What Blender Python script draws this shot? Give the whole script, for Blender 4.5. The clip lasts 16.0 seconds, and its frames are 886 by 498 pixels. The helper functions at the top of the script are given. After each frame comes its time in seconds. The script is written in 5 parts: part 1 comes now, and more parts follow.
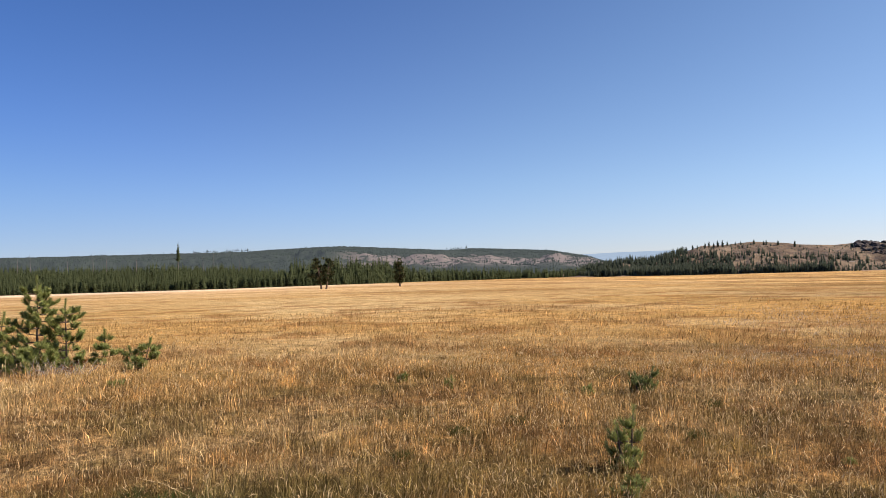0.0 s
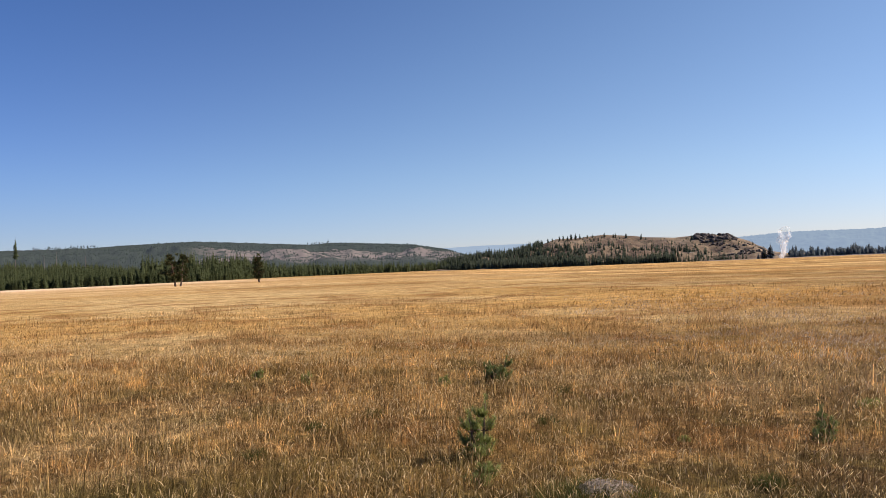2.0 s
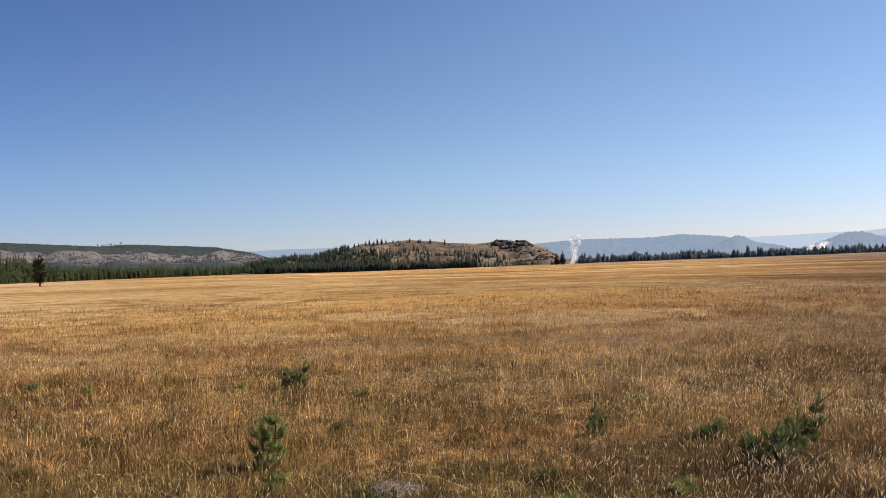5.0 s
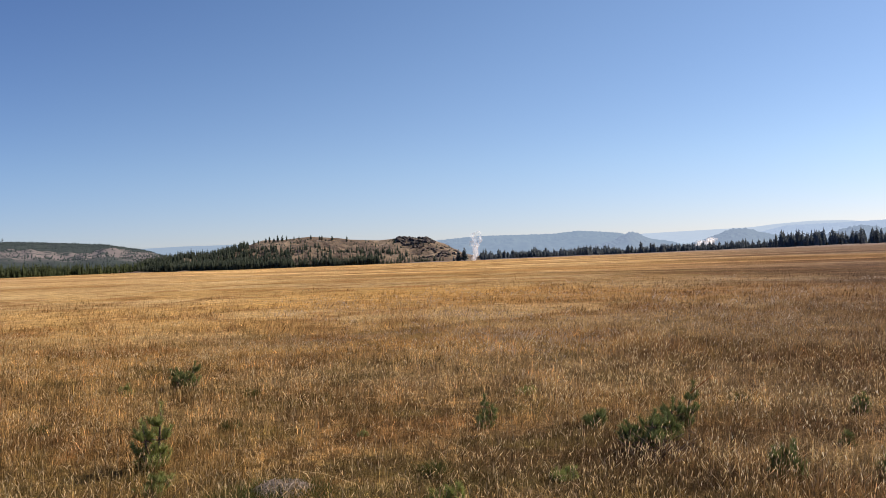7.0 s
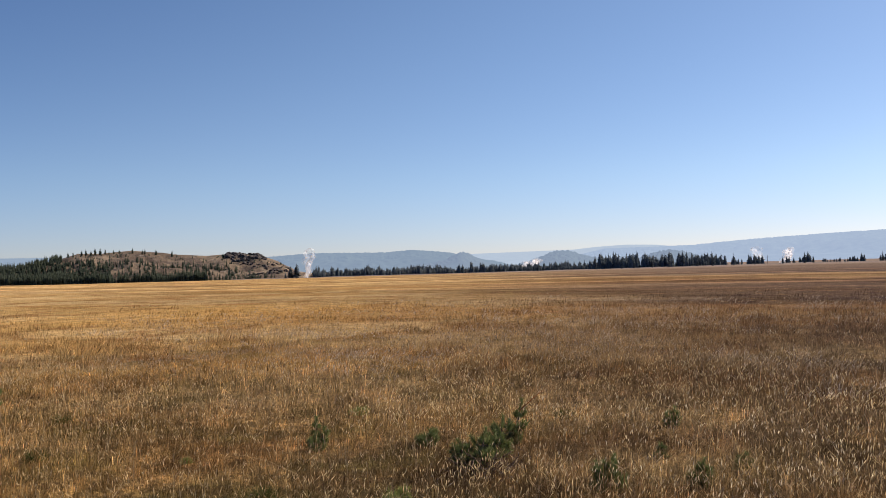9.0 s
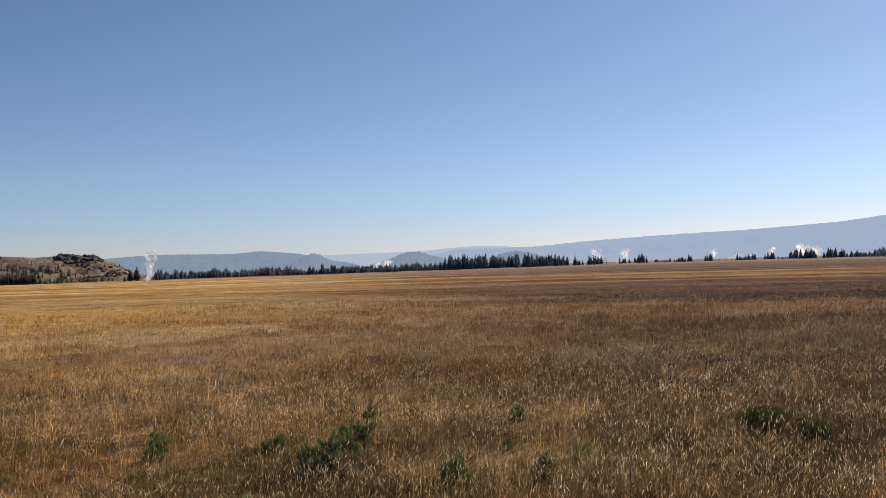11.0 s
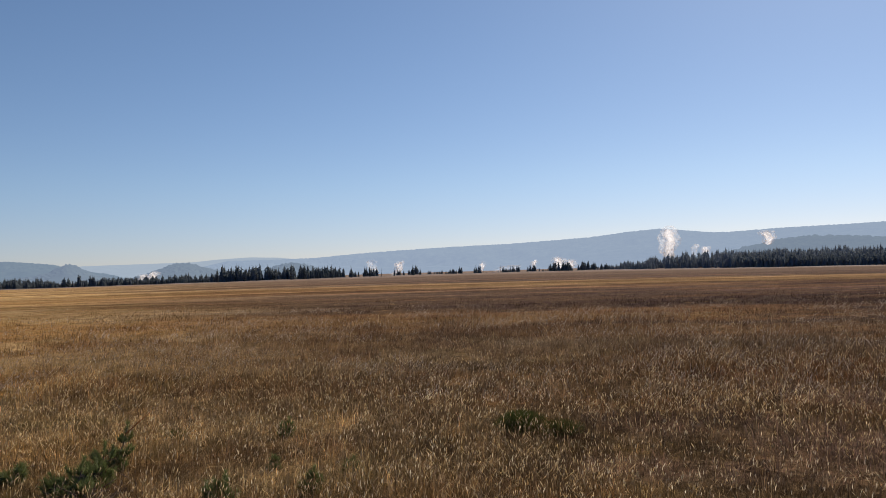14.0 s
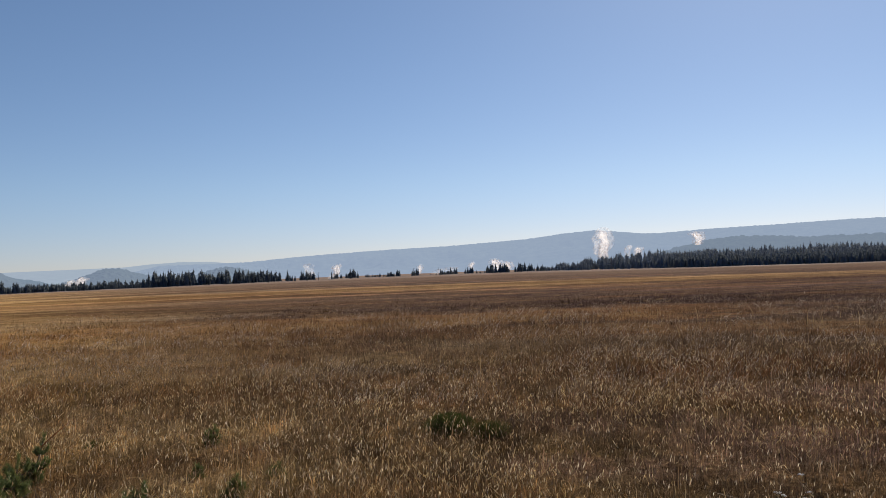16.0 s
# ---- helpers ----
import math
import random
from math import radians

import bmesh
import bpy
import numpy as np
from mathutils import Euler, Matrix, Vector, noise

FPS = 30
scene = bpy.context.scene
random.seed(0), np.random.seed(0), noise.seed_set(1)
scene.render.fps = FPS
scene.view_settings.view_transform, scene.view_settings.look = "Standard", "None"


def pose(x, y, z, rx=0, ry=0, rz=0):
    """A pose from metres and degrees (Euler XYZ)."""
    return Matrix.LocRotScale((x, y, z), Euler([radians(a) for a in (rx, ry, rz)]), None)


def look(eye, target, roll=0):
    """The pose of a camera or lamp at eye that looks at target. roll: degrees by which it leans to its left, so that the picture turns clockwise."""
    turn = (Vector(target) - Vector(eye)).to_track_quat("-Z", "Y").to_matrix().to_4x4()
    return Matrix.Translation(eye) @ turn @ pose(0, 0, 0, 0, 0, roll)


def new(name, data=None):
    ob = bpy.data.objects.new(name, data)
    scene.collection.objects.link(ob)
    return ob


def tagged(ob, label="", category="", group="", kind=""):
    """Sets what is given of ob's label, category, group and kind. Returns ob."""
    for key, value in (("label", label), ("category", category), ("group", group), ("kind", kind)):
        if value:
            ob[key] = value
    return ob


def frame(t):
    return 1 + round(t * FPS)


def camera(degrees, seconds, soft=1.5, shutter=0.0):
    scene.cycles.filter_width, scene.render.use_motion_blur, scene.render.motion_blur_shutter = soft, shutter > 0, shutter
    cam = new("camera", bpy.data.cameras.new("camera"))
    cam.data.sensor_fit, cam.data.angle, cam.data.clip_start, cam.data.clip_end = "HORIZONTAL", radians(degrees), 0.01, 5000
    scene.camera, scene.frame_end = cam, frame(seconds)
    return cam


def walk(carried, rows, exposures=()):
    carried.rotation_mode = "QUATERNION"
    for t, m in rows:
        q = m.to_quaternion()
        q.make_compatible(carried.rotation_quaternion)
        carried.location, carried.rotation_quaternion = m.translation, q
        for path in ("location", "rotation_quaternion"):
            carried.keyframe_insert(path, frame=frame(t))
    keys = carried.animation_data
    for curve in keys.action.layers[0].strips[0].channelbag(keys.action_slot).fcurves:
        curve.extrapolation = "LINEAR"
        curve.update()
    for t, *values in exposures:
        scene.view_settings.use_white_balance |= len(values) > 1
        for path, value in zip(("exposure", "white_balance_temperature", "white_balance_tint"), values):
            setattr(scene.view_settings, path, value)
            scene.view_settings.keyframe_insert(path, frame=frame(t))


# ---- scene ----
cam = camera(56.8, 16.0, 0.7)
EYE = 1.6
PATH = [
    (0.0, 0.000, 0.000, 0.000, 0.00, 1.89, 1.72),
    (0.5, 0.016, 0.012, 0.000, -2.48, 1.72, 1.91),
    (1.0, 0.027, 0.013, 0.001, -4.84, 1.64, 2.08),
    (1.5, 0.054, 0.016, -0.008, -7.48, 1.44, 2.21),
    (2.0, 0.070, 0.025, -0.014, -9.63, 1.15, 2.39),
    (2.5, 0.092, 0.039, -0.015, -11.62, 1.01, 2.40),
    (3.0, 0.103, 0.032, -0.015, -14.24, 1.00, 2.22),
    (3.5, 0.111, 0.022, -0.012, -17.25, 1.09, 2.22),
    (4.0, 0.126, 0.021, -0.011, -19.74, 0.99, 2.31),
    (6.5, 0.208, -0.116, -0.007, -27.65, 0.73, 1.92),
    (7.0, 0.227, -0.120, -0.013, -29.94, 0.44, 2.26),
    (7.5, 0.231, -0.092, -0.004, -32.71, 0.44, 2.30),
    (8.0, 0.231, -0.079, -0.002, -35.32, 0.90, 2.09),
    (8.5, 0.240, -0.074, -0.001, -38.34, 1.28, 1.83),
    (9.0, 0.248, -0.057, -0.004, -41.56, 1.33, 1.45),
    (11.5, 0.307, -0.035, -0.014, -55.18, 1.18, 1.34),
    (12.0, 0.313, -0.021, -0.013, -58.91, 1.30, 0.73),
    (12.5, 0.306, -0.002, -0.012, -61.89, 1.31, 0.66),
    (13.0, 0.315, -0.009, -0.011, -64.15, 1.30, 0.89),
    (13.5, 0.325, -0.047, -0.011, -65.73, 1.31, 1.21),
    (14.0, 0.311, -0.091, -0.007, -67.48, 1.52, 1.63),
    (14.5, 0.308, -0.121, -0.007, -69.15, 1.56, 1.79),
    (15.0, 0.315, -0.147, -0.009, -70.22, 1.19, 2.05),
    (15.5, 0.328, -0.173, -0.006, -71.07, 1.10, 2.19),
    (16.0, 0.325, -0.198, 0.000, -71.82, 1.56, 2.18),
]
EXPOSURES = [(0.0, 0.66, 6500, 17), (1.0, 0.6, 6500, 17), (2.0, 0.52, 6500, 17), (3.0, 0.55, 6500, 17), (4.0, 0.38, 6500, 17), (6.5, 0.46, 6500, 17), (8.0, 0.24, 6500, 16), (8.5, 0.22, 6500, 16), (9.0, 0.28, 6500, 16),
             (11.5, 0.08, 6500, 15), (12.0, 0.02, 6500, 14), (12.5, -0.15, 6500, 14), (13.0, -0.13, 6500, 14), (13.5, -0.08, 6500, 14), (15.0, -0.08, 6500, 14), (16.0, -0.10, 6500, 14)]
walk(cam, [(t, pose(x, y, EYE + z, 90 + pitch, roll, yaw)) for t, x, y, z, yaw, pitch, roll in PATH], EXPOSURES)

# ---- sky and sun ----
SUN_AZ, SUN_EL = -97.0, 37.0          # azimuth counted from +y, positive to the left
world = bpy.data.worlds.new("sky")
scene.world = world
world.use_nodes = True
wn = world.node_tree
sky = wn.nodes.new("ShaderNodeTexSky")
sky.sky_type = "NISHITA"
sky.sun_disc = False
sky.sun_elevation, sky.sun_rotation = radians(SUN_EL), radians(-SUN_AZ)
sky.altitude, sky.air_density, sky.dust_density, sky.ozone_density = 2300, 1.0, 1.6, 3.5
# clear mountain air: the sky is deepest a right angle from the sun, and milky along the horizon
way = wn.nodes.new("ShaderNodeTexCoord").outputs["Generated"]
DEEP_AZ, DEEP_EL = radians(SUN_AZ + 180), radians(90 - SUN_EL)


def sky_tint(colour, tint, value, lo, hi):
    span, mul = wn.nodes.new("ShaderNodeMapRange"), wn.nodes.new("ShaderNodeMix")
    span.interpolation_type = "SMOOTHSTEP"
    span.inputs["From Min"].default_value, span.inputs["From Max"].default_value = lo, hi
    wn.links.new(value, span.inputs["Value"])
    mul.data_type, mul.blend_type = "RGBA", "MULTIPLY"
    wn.links.new(span.outputs["Result"], mul.inputs[0])
    wn.links.new(colour, mul.inputs[6])
    mul.inputs[7].default_value = (*tint, 1)
    return mul.outputs[2]


deep = wn.nodes.new("ShaderNodeVectorMath")
deep.operation = "DOT_PRODUCT"
wn.links.new(way, deep.inputs[0])
deep.inputs[1].default_value = (-math.sin(DEEP_AZ) * math.cos(DEEP_EL), math.cos(DEEP_AZ) * math.cos(DEEP_EL), math.sin(DEEP_EL))
height = wn.nodes.new("ShaderNodeSeparateXYZ")
wn.links.new(way, height.inputs[0])
air = sky_tint(sky.outputs[0], (0.385, 0.60, 0.885), deep.outputs["Value"], -0.15, 0.72)
air = sky_tint(air, (1.0, 0.94, 0.95), height.outputs[2], 0.35, 0.0)
air = sky_tint(air, (0.93, 0.885, 0.955), height.outputs[2], 0.12, 0.01)
air = sky_tint(air, (1.0, 1.04, 1.005), deep.outputs["Value"], 0.42, 0.10)
low = wn.nodes.new("ShaderNodeMath")
low.operation = "MULTIPLY_ADD"
wn.links.new(height.outputs[2], low.inputs[0])
low.inputs[1].default_value = -2.6
wn.links.new(deep.outputs["Value"], low.inputs[2])
air = sky_tint(air, (1.07, 0.985, 0.86), low.outputs[0], -0.05, 0.30)
wn.links.new(air, wn.nodes["Background"].inputs[0])
wn.nodes["Background"].inputs[1].default_value = 0.093
sun = new("sun", bpy.data.lights.new("sun", "SUN"))
sun.data.energy, sun.data.angle, sun.data.color = 5.0, radians(0.53), (1.0, 0.90, 0.75)
sun_way = Vector((-math.sin(radians(SUN_AZ)) * math.cos(radians(SUN_EL)), math.cos(radians(SUN_AZ)) * math.cos(radians(SUN_EL)), math.sin(radians(SUN_EL))))
sun.matrix_world = look(sun_way * 50, (0, 0, 0))


# ---- materials ----
def material(name, rough=0.9):
    m = bpy.data.materials.new(name)
    m.use_nodes = True
    nt = m.node_tree
    b = nt.nodes["Principled BSDF"]
    b.inputs["Roughness"].default_value = rough
    b.inputs["Specular IOR Level"].default_value = 0.2
    return m, nt, b


def noise_node(nt, scale, detail=3.0, vec=None, rough=0.55):
    n = nt.nodes.new("ShaderNodeTexNoise")
    n.inputs["Scale"].default_value, n.inputs["Detail"].default_value, n.inputs["Roughness"].default_value = scale, detail, rough
    if vec:
        nt.links.new(vec, n.inputs["Vector"])
    return n.outputs["Fac"]


def ramp(nt, fac, *stops):
    r = nt.nodes.new("ShaderNodeValToRGB")
    e = r.color_ramp.elements
    while len(e) < len(stops):
        e.new(0.5)
    for el, (p, c) in zip(e, stops):
        el.position, el.color = p, (*c, 1) if len(c) == 3 else c
    nt.links.new(fac, r.inputs[0])
    return r.outputs[0]


def mix(nt, fac, a, b, kind="MIX"):
    n = nt.nodes.new("ShaderNodeMix")
    n.data_type, n.blend_type = "RGBA", kind
    for s, v in ((n.inputs[0], fac), (n.inputs[6], a), (n.inputs[7], b)):
        if isinstance(v, (int, float)):
            s.default_value = v
        elif isinstance(v, tuple):
            s.default_value = (*v, 1)
        else:
            nt.links.new(v, s)
    return n.outputs[2]


def fit_range(nt, v, a, b, c=0.0, d=1.0):
    n = nt.nodes.new("ShaderNodeMapRange")
    n.interpolation_type = "SMOOTHSTEP"
    nt.links.new(v, n.inputs[0])
    for i, x in enumerate((a, b, c, d)):
        n.inputs[i + 1].default_value = x
    return n.outputs[0]


def calc(nt, op, a, b=0.0):
    n = nt.nodes.new("ShaderNodeMath")
    n.operation = op
    for s, v in zip(n.inputs, (a, b)):
        if isinstance(v, (int, float)):
            s.default_value = v
        else:
            nt.links.new(v, s)
    return n.outputs[0]


def along(nt, az):
    """Distance of the shaded place from the middle of the meadow, counted towards an azimuth."""
    d = nt.nodes.new("ShaderNodeVectorMath")
    d.operation = "DOT_PRODUCT"
    nt.links.new(nt.nodes["Texture Coordinate"].outputs["Object"], d.inputs[0])
    d.inputs[1].default_value = (-math.sin(radians(az)), math.cos(radians(az)), 0)
    return d.outputs["Value"]


def stretched(nt, az, squeeze):
    """Object coordinates drawn out across an azimuth, for drifts of one kind of grass."""
    mp = nt.nodes.new("ShaderNodeMapping")
    mp.vector_type = "TEXTURE"
    mp.inputs["Rotation"].default_value = (0, 0, radians(az))
    mp.inputs["Scale"].default_value = (1.0, 1.0 / squeeze, 10.0)
    nt.links.new(nt.nodes["Texture Coordinate"].outputs["Object"], mp.inputs[0])
    return mp.outputs[0]


# the two browns for the right hold the shade of backlit grass
BLEACHED, BACKLIT_BROWN, BACKLIT_DARK = (0.86, 0.62, 0.345), (0.155, 0.108, 0.070), (0.108, 0.077, 0.058)
AMBER, WINE, BLUSH = (0.72, 0.44, 0.135), (0.095, 0.059, 0.039), (0.38, 0.25, 0.19)
MOSS = (0.125, 0.135, 0.042)
STRAW = (0.42, 0.29, 0.12)
GOLD, PALE, RUST, UMBER, OLIVE = (0.61, 0.395, 0.145), (0.72, 0.53, 0.25), (0.36, 0.195, 0.072), (0.24, 0.12, 0.05), (0.19, 0.165, 0.05)


def patches():
    """Stands of one kind of grass, and painted shade: place, half width across, half depth, colour, how pure."""
    return [(15.5, 28.5, 9, 6.5, AMBER, 0.6), (8.0, 12.6, 3.2, 1.8, AMBER, 0.65), (6.3, 15.8, 3.6, 1.2, UMBER, 0.4), (31, 13, 10, 3.5, WINE, 0.5), (36, 3, 16, 4.5, WINE, 0.6),
            (20.5, 3.5, 7, 2.2, RUST, 0.45), (25, 8, 8, 2.2, AMBER, 0.3), (7.1, 5.0, 1.6, 0.8, PALE, 0.6), (-2.6, 8.5, 1.8, 1.0, PALE, 0.7), (8.4, -0.3, 2.4, 0.9, BLUSH, 0.65),
            (-1.9, 5.9, 2.2, 0.8, OLIVE, 0.85), (7.6, 1.3, 1.4, 0.7, OLIVE, 0.3), (1.2, 6.0, 1.5, 0.6, OLIVE, 0.4), (-6, 60, 30, 12, PALE, 0.5), (60, 14, 30, 10, RUST, 0.3), (13, -1.0, 4, 2, UMBER, 0.7),
            (4.9, 9.9, 2.2, 1.4, PALE, 0.75), (-2.2, 5.4, 1.6, 0.5, MOSS, 0.8), (0.3, 5.3, 1.2, 0.4, MOSS, 0.6), (2.1, 5.0, 0.9, 0.35, MOSS, 0.7), (3.6, 4.4, 1.1, 0.4, MOSS, 0.6), (5.6, 3.2, 0.9, 0.35, MOSS, 0.6), (-3.4, 7.3, 1.3, 0.5, PALE, 0.8),
            (-1.3, 7.1, 0.9, 0.4, PALE, 0.7), (0.6, 7.6, 1.0, 0.4, RUST, 0.6), (2.6, 8.0, 1.3, 0.5, PALE, 0.5), (4.6, 8.4, 1.6, 0.6, PALE, 0.6), (-3.9, 9.6, 1.6, 0.5, OLIVE, 0.6), (6.4, 6.2, 1.2, 0.5, AMBER, 0.5),
            (44, 9, 34, 8, WINE, 0.5), (82, 22, 55, 20, AMBER, 0.45), (27, 8, 14, 4.0, RUST, 0.5), (52, 52, 30, 14, RUST, 0.5),
            # the WINE pair near (4.5, 4.5) paints the shade round the pine bush
            (18, 22, 8, 6, RUST, 0.55), (4.6, 4.9, 1.5, 1.0, WINE, 0.7), (4.3, 4.1, 1.0, 0.7, WINE, 0.45), (5.8, 10.8, 2.4, 1.6, (0.80, 0.56, 0.24), 0.6), (5.7, 3.8, 1.3, 0.9, PALE, 0.7),
            (10.4, -2.2, 2.4, 1.2, BLUSH, 0.8), (7.7, -1.3, 1.2, 0.6, BLUSH, 0.7), (7.0, 0.6, 1.0, 0.4, BLUSH, 0.6), (6.4, -0.2, 0.8, 0.4, WINE, 0.6), (8.8, 0.9, 1.1, 0.5, WINE, 0.6),
            (36, 30, 26, 16, (0.27, 0.175, 0.085), 0.4), (15, 11, 5, 3, RUST, 0.35)]


def meadow_colour(nt):
    """Drifts of straw-gold, pale, rust and olive grass over the meadow, by place."""
    nt.nodes.new("ShaderNodeTexCoord")
    tc = nt.nodes["Texture Coordinate"].outputs["Object"]
    big = noise_node(nt, 0.045, 6.0, stretched(nt, -35, 1.8), 0.68)
    mid = noise_node(nt, 0.35, 4.0, tc)
    fine = noise_node(nt, 2.2, 3.0, tc)
    clump = noise_node(nt, 1.5, 6.0, tc, 0.72)
    spot = noise_node(nt, 0.7, 4.0, stretched(nt, -35, 1.6), 0.65)
    drift = noise_node(nt, 0.02, 4.0, tc, 0.62)
    c = mix(nt, fit_range(nt, big, 0.44, 0.58), GOLD, PALE)
    c = mix(nt, fit_range(nt, mid, 0.48, 0.62, 0, 0.8), c, RUST)
    c = mix(nt, fit_range(nt, drift, 0.50, 0.60, 0, 0.5), c, UMBER)
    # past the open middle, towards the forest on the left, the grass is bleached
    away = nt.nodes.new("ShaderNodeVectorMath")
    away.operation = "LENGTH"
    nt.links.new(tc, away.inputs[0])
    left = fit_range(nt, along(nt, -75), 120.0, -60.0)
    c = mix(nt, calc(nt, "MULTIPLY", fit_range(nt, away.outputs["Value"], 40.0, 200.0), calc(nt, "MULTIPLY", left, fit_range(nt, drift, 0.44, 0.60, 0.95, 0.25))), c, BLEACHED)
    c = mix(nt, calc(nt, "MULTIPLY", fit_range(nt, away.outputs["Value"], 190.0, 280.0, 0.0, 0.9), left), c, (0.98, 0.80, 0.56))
    # the right of the meadow is browner than the left, with backlit shade painted in
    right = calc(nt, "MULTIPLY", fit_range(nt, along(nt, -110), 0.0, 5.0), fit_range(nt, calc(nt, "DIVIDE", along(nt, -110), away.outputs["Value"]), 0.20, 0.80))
    right2 = calc(nt, "MULTIPLY", fit_range(nt, along(nt, -105), 6.0, 30.0), fit_range(nt, calc(nt, "DIVIDE", along(nt, -105), away.outputs["Value"]), 0.45, 0.85))
    c = mix(nt, calc(nt, "MULTIPLY", right, fit_range(nt, big, 0.30, 0.62, 0.9, 0.5)), c, BACKLIT_BROWN)
    c = mix(nt, calc(nt, "MULTIPLY", right2, fit_range(nt, big, 0.40, 0.60, 0.97, 0.7)), c, BACKLIT_DARK)
    streak = noise_node(nt, 0.035, 6.0, stretched(nt, -78, 4.5), 0.72)
    c = mix(nt, calc(nt, "MULTIPLY", right, fit_range(nt, streak, 0.50, 0.58, 0, 0.7)), c, (0.33, 0.185, 0.075))
    c = mix(nt, calc(nt, "MULTIPLY", right, fit_range(nt, streak, 0.38, 0.46, 0.7, 0)), c, (0.065, 0.042, 0.028))
    for x, y, across, deep, colour, pure in patches():
        mp = nt.nodes.new("ShaderNodeMapping")
        mp.vector_type = "TEXTURE"
        mp.inputs["Location"].default_value = (x, y, 0)
        mp.inputs["Rotation"].default_value = (0, 0, math.atan2(-x, y))
        mp.inputs["Scale"].default_value = (across, deep, 10)
        nt.links.new(tc, mp.inputs[0])
        d = nt.nodes.new("ShaderNodeVectorMath")
        d.operation = "LENGTH"
        nt.links.new(mp.outputs[0], d.inputs[0])
        edge = calc(nt, "ADD", d.outputs["Value"], calc(nt, "MULTIPLY", calc(nt, "SUBTRACT", mid, 0.5), 2.2))
        c = mix(nt, fit_range(nt, edge, 1.35, 0.35, 0.0, pure), c, colour)
    # backlit tone painted into the right past 10 m: duller and bluer
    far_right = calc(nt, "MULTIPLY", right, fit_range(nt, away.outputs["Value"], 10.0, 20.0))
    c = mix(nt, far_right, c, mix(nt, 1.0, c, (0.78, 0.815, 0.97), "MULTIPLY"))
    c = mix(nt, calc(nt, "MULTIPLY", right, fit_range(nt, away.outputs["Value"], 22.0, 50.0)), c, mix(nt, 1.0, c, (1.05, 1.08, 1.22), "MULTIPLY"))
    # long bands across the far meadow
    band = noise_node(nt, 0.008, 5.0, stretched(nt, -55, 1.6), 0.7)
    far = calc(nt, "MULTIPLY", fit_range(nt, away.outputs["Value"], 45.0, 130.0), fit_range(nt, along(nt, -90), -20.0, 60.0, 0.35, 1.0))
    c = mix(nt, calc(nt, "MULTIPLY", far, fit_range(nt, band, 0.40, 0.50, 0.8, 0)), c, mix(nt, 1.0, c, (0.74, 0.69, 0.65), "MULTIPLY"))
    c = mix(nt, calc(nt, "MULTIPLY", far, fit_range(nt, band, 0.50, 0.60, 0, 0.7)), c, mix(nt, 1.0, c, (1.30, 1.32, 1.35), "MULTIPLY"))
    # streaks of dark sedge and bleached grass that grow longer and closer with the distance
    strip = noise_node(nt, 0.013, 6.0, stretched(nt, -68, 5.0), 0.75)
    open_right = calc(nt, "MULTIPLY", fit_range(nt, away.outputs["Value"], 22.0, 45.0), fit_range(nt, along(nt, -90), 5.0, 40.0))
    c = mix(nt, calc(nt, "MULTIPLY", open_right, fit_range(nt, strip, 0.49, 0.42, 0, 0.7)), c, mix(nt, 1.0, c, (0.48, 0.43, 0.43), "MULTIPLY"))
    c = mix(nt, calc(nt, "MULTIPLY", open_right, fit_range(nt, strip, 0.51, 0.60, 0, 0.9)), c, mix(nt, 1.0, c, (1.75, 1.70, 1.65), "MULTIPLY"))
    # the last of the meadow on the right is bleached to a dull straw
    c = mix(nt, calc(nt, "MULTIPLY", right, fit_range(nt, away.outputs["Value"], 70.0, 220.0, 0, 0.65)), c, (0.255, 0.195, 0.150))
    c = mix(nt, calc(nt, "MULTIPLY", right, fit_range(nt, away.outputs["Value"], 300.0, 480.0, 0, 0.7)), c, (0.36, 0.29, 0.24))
    near = fit_range(nt, away.outputs["Value"], 7.0, 22.0, 1.0, 0.35)
    leafy = calc(nt, "MULTIPLY", near, fit_range(nt, right, 0.2, 0.8, 1.0, 0.3))
    c = mix(nt, calc(nt, "MULTIPLY", leafy, fit_range(nt, spot, 0.48, 0.61, 0, 0.75)), c, OLIVE)
    c = mix(nt, fit_range(nt, fine, 0.56, 0.70, 0, 0.4), c, STRAW)
    # tussocks of paler and darker growth
    c = mix(nt, calc(nt, "MULTIPLY", near, fit_range(nt, clump, 0.39, 0.50, 0.85, 0)), c, mix(nt, 1.0, c, (0.40, 0.36, 0.33), "MULTIPLY"))
    c = mix(nt, calc(nt, "MULTIPLY", near, fit_range(nt, clump, 0.49, 0.63, 0, 0.8)), c, mix(nt, 1.0, c, (1.65, 1.55, 1.4), "MULTIPLY"))
    # single tussocks, a hand or two across
    knot = noise_node(nt, 4.2, 2.0, tc, 0.5)
    c = mix(nt, calc(nt, "MULTIPLY", near, fit_range(nt, knot, 0.36, 0.50, 0.8, 0)), c, mix(nt, 1.0, c, (0.45, 0.42, 0.39), "MULTIPLY"))
    c = mix(nt, calc(nt, "MULTIPLY", near, fit_range(nt, knot, 0.50, 0.64, 0, 0.8)), c, mix(nt, 1.0, c, (1.75, 1.72, 1.68), "MULTIPLY"))
    return mix(nt, 1.0, c, (0.87, 0.828, 0.82), "MULTIPLY")


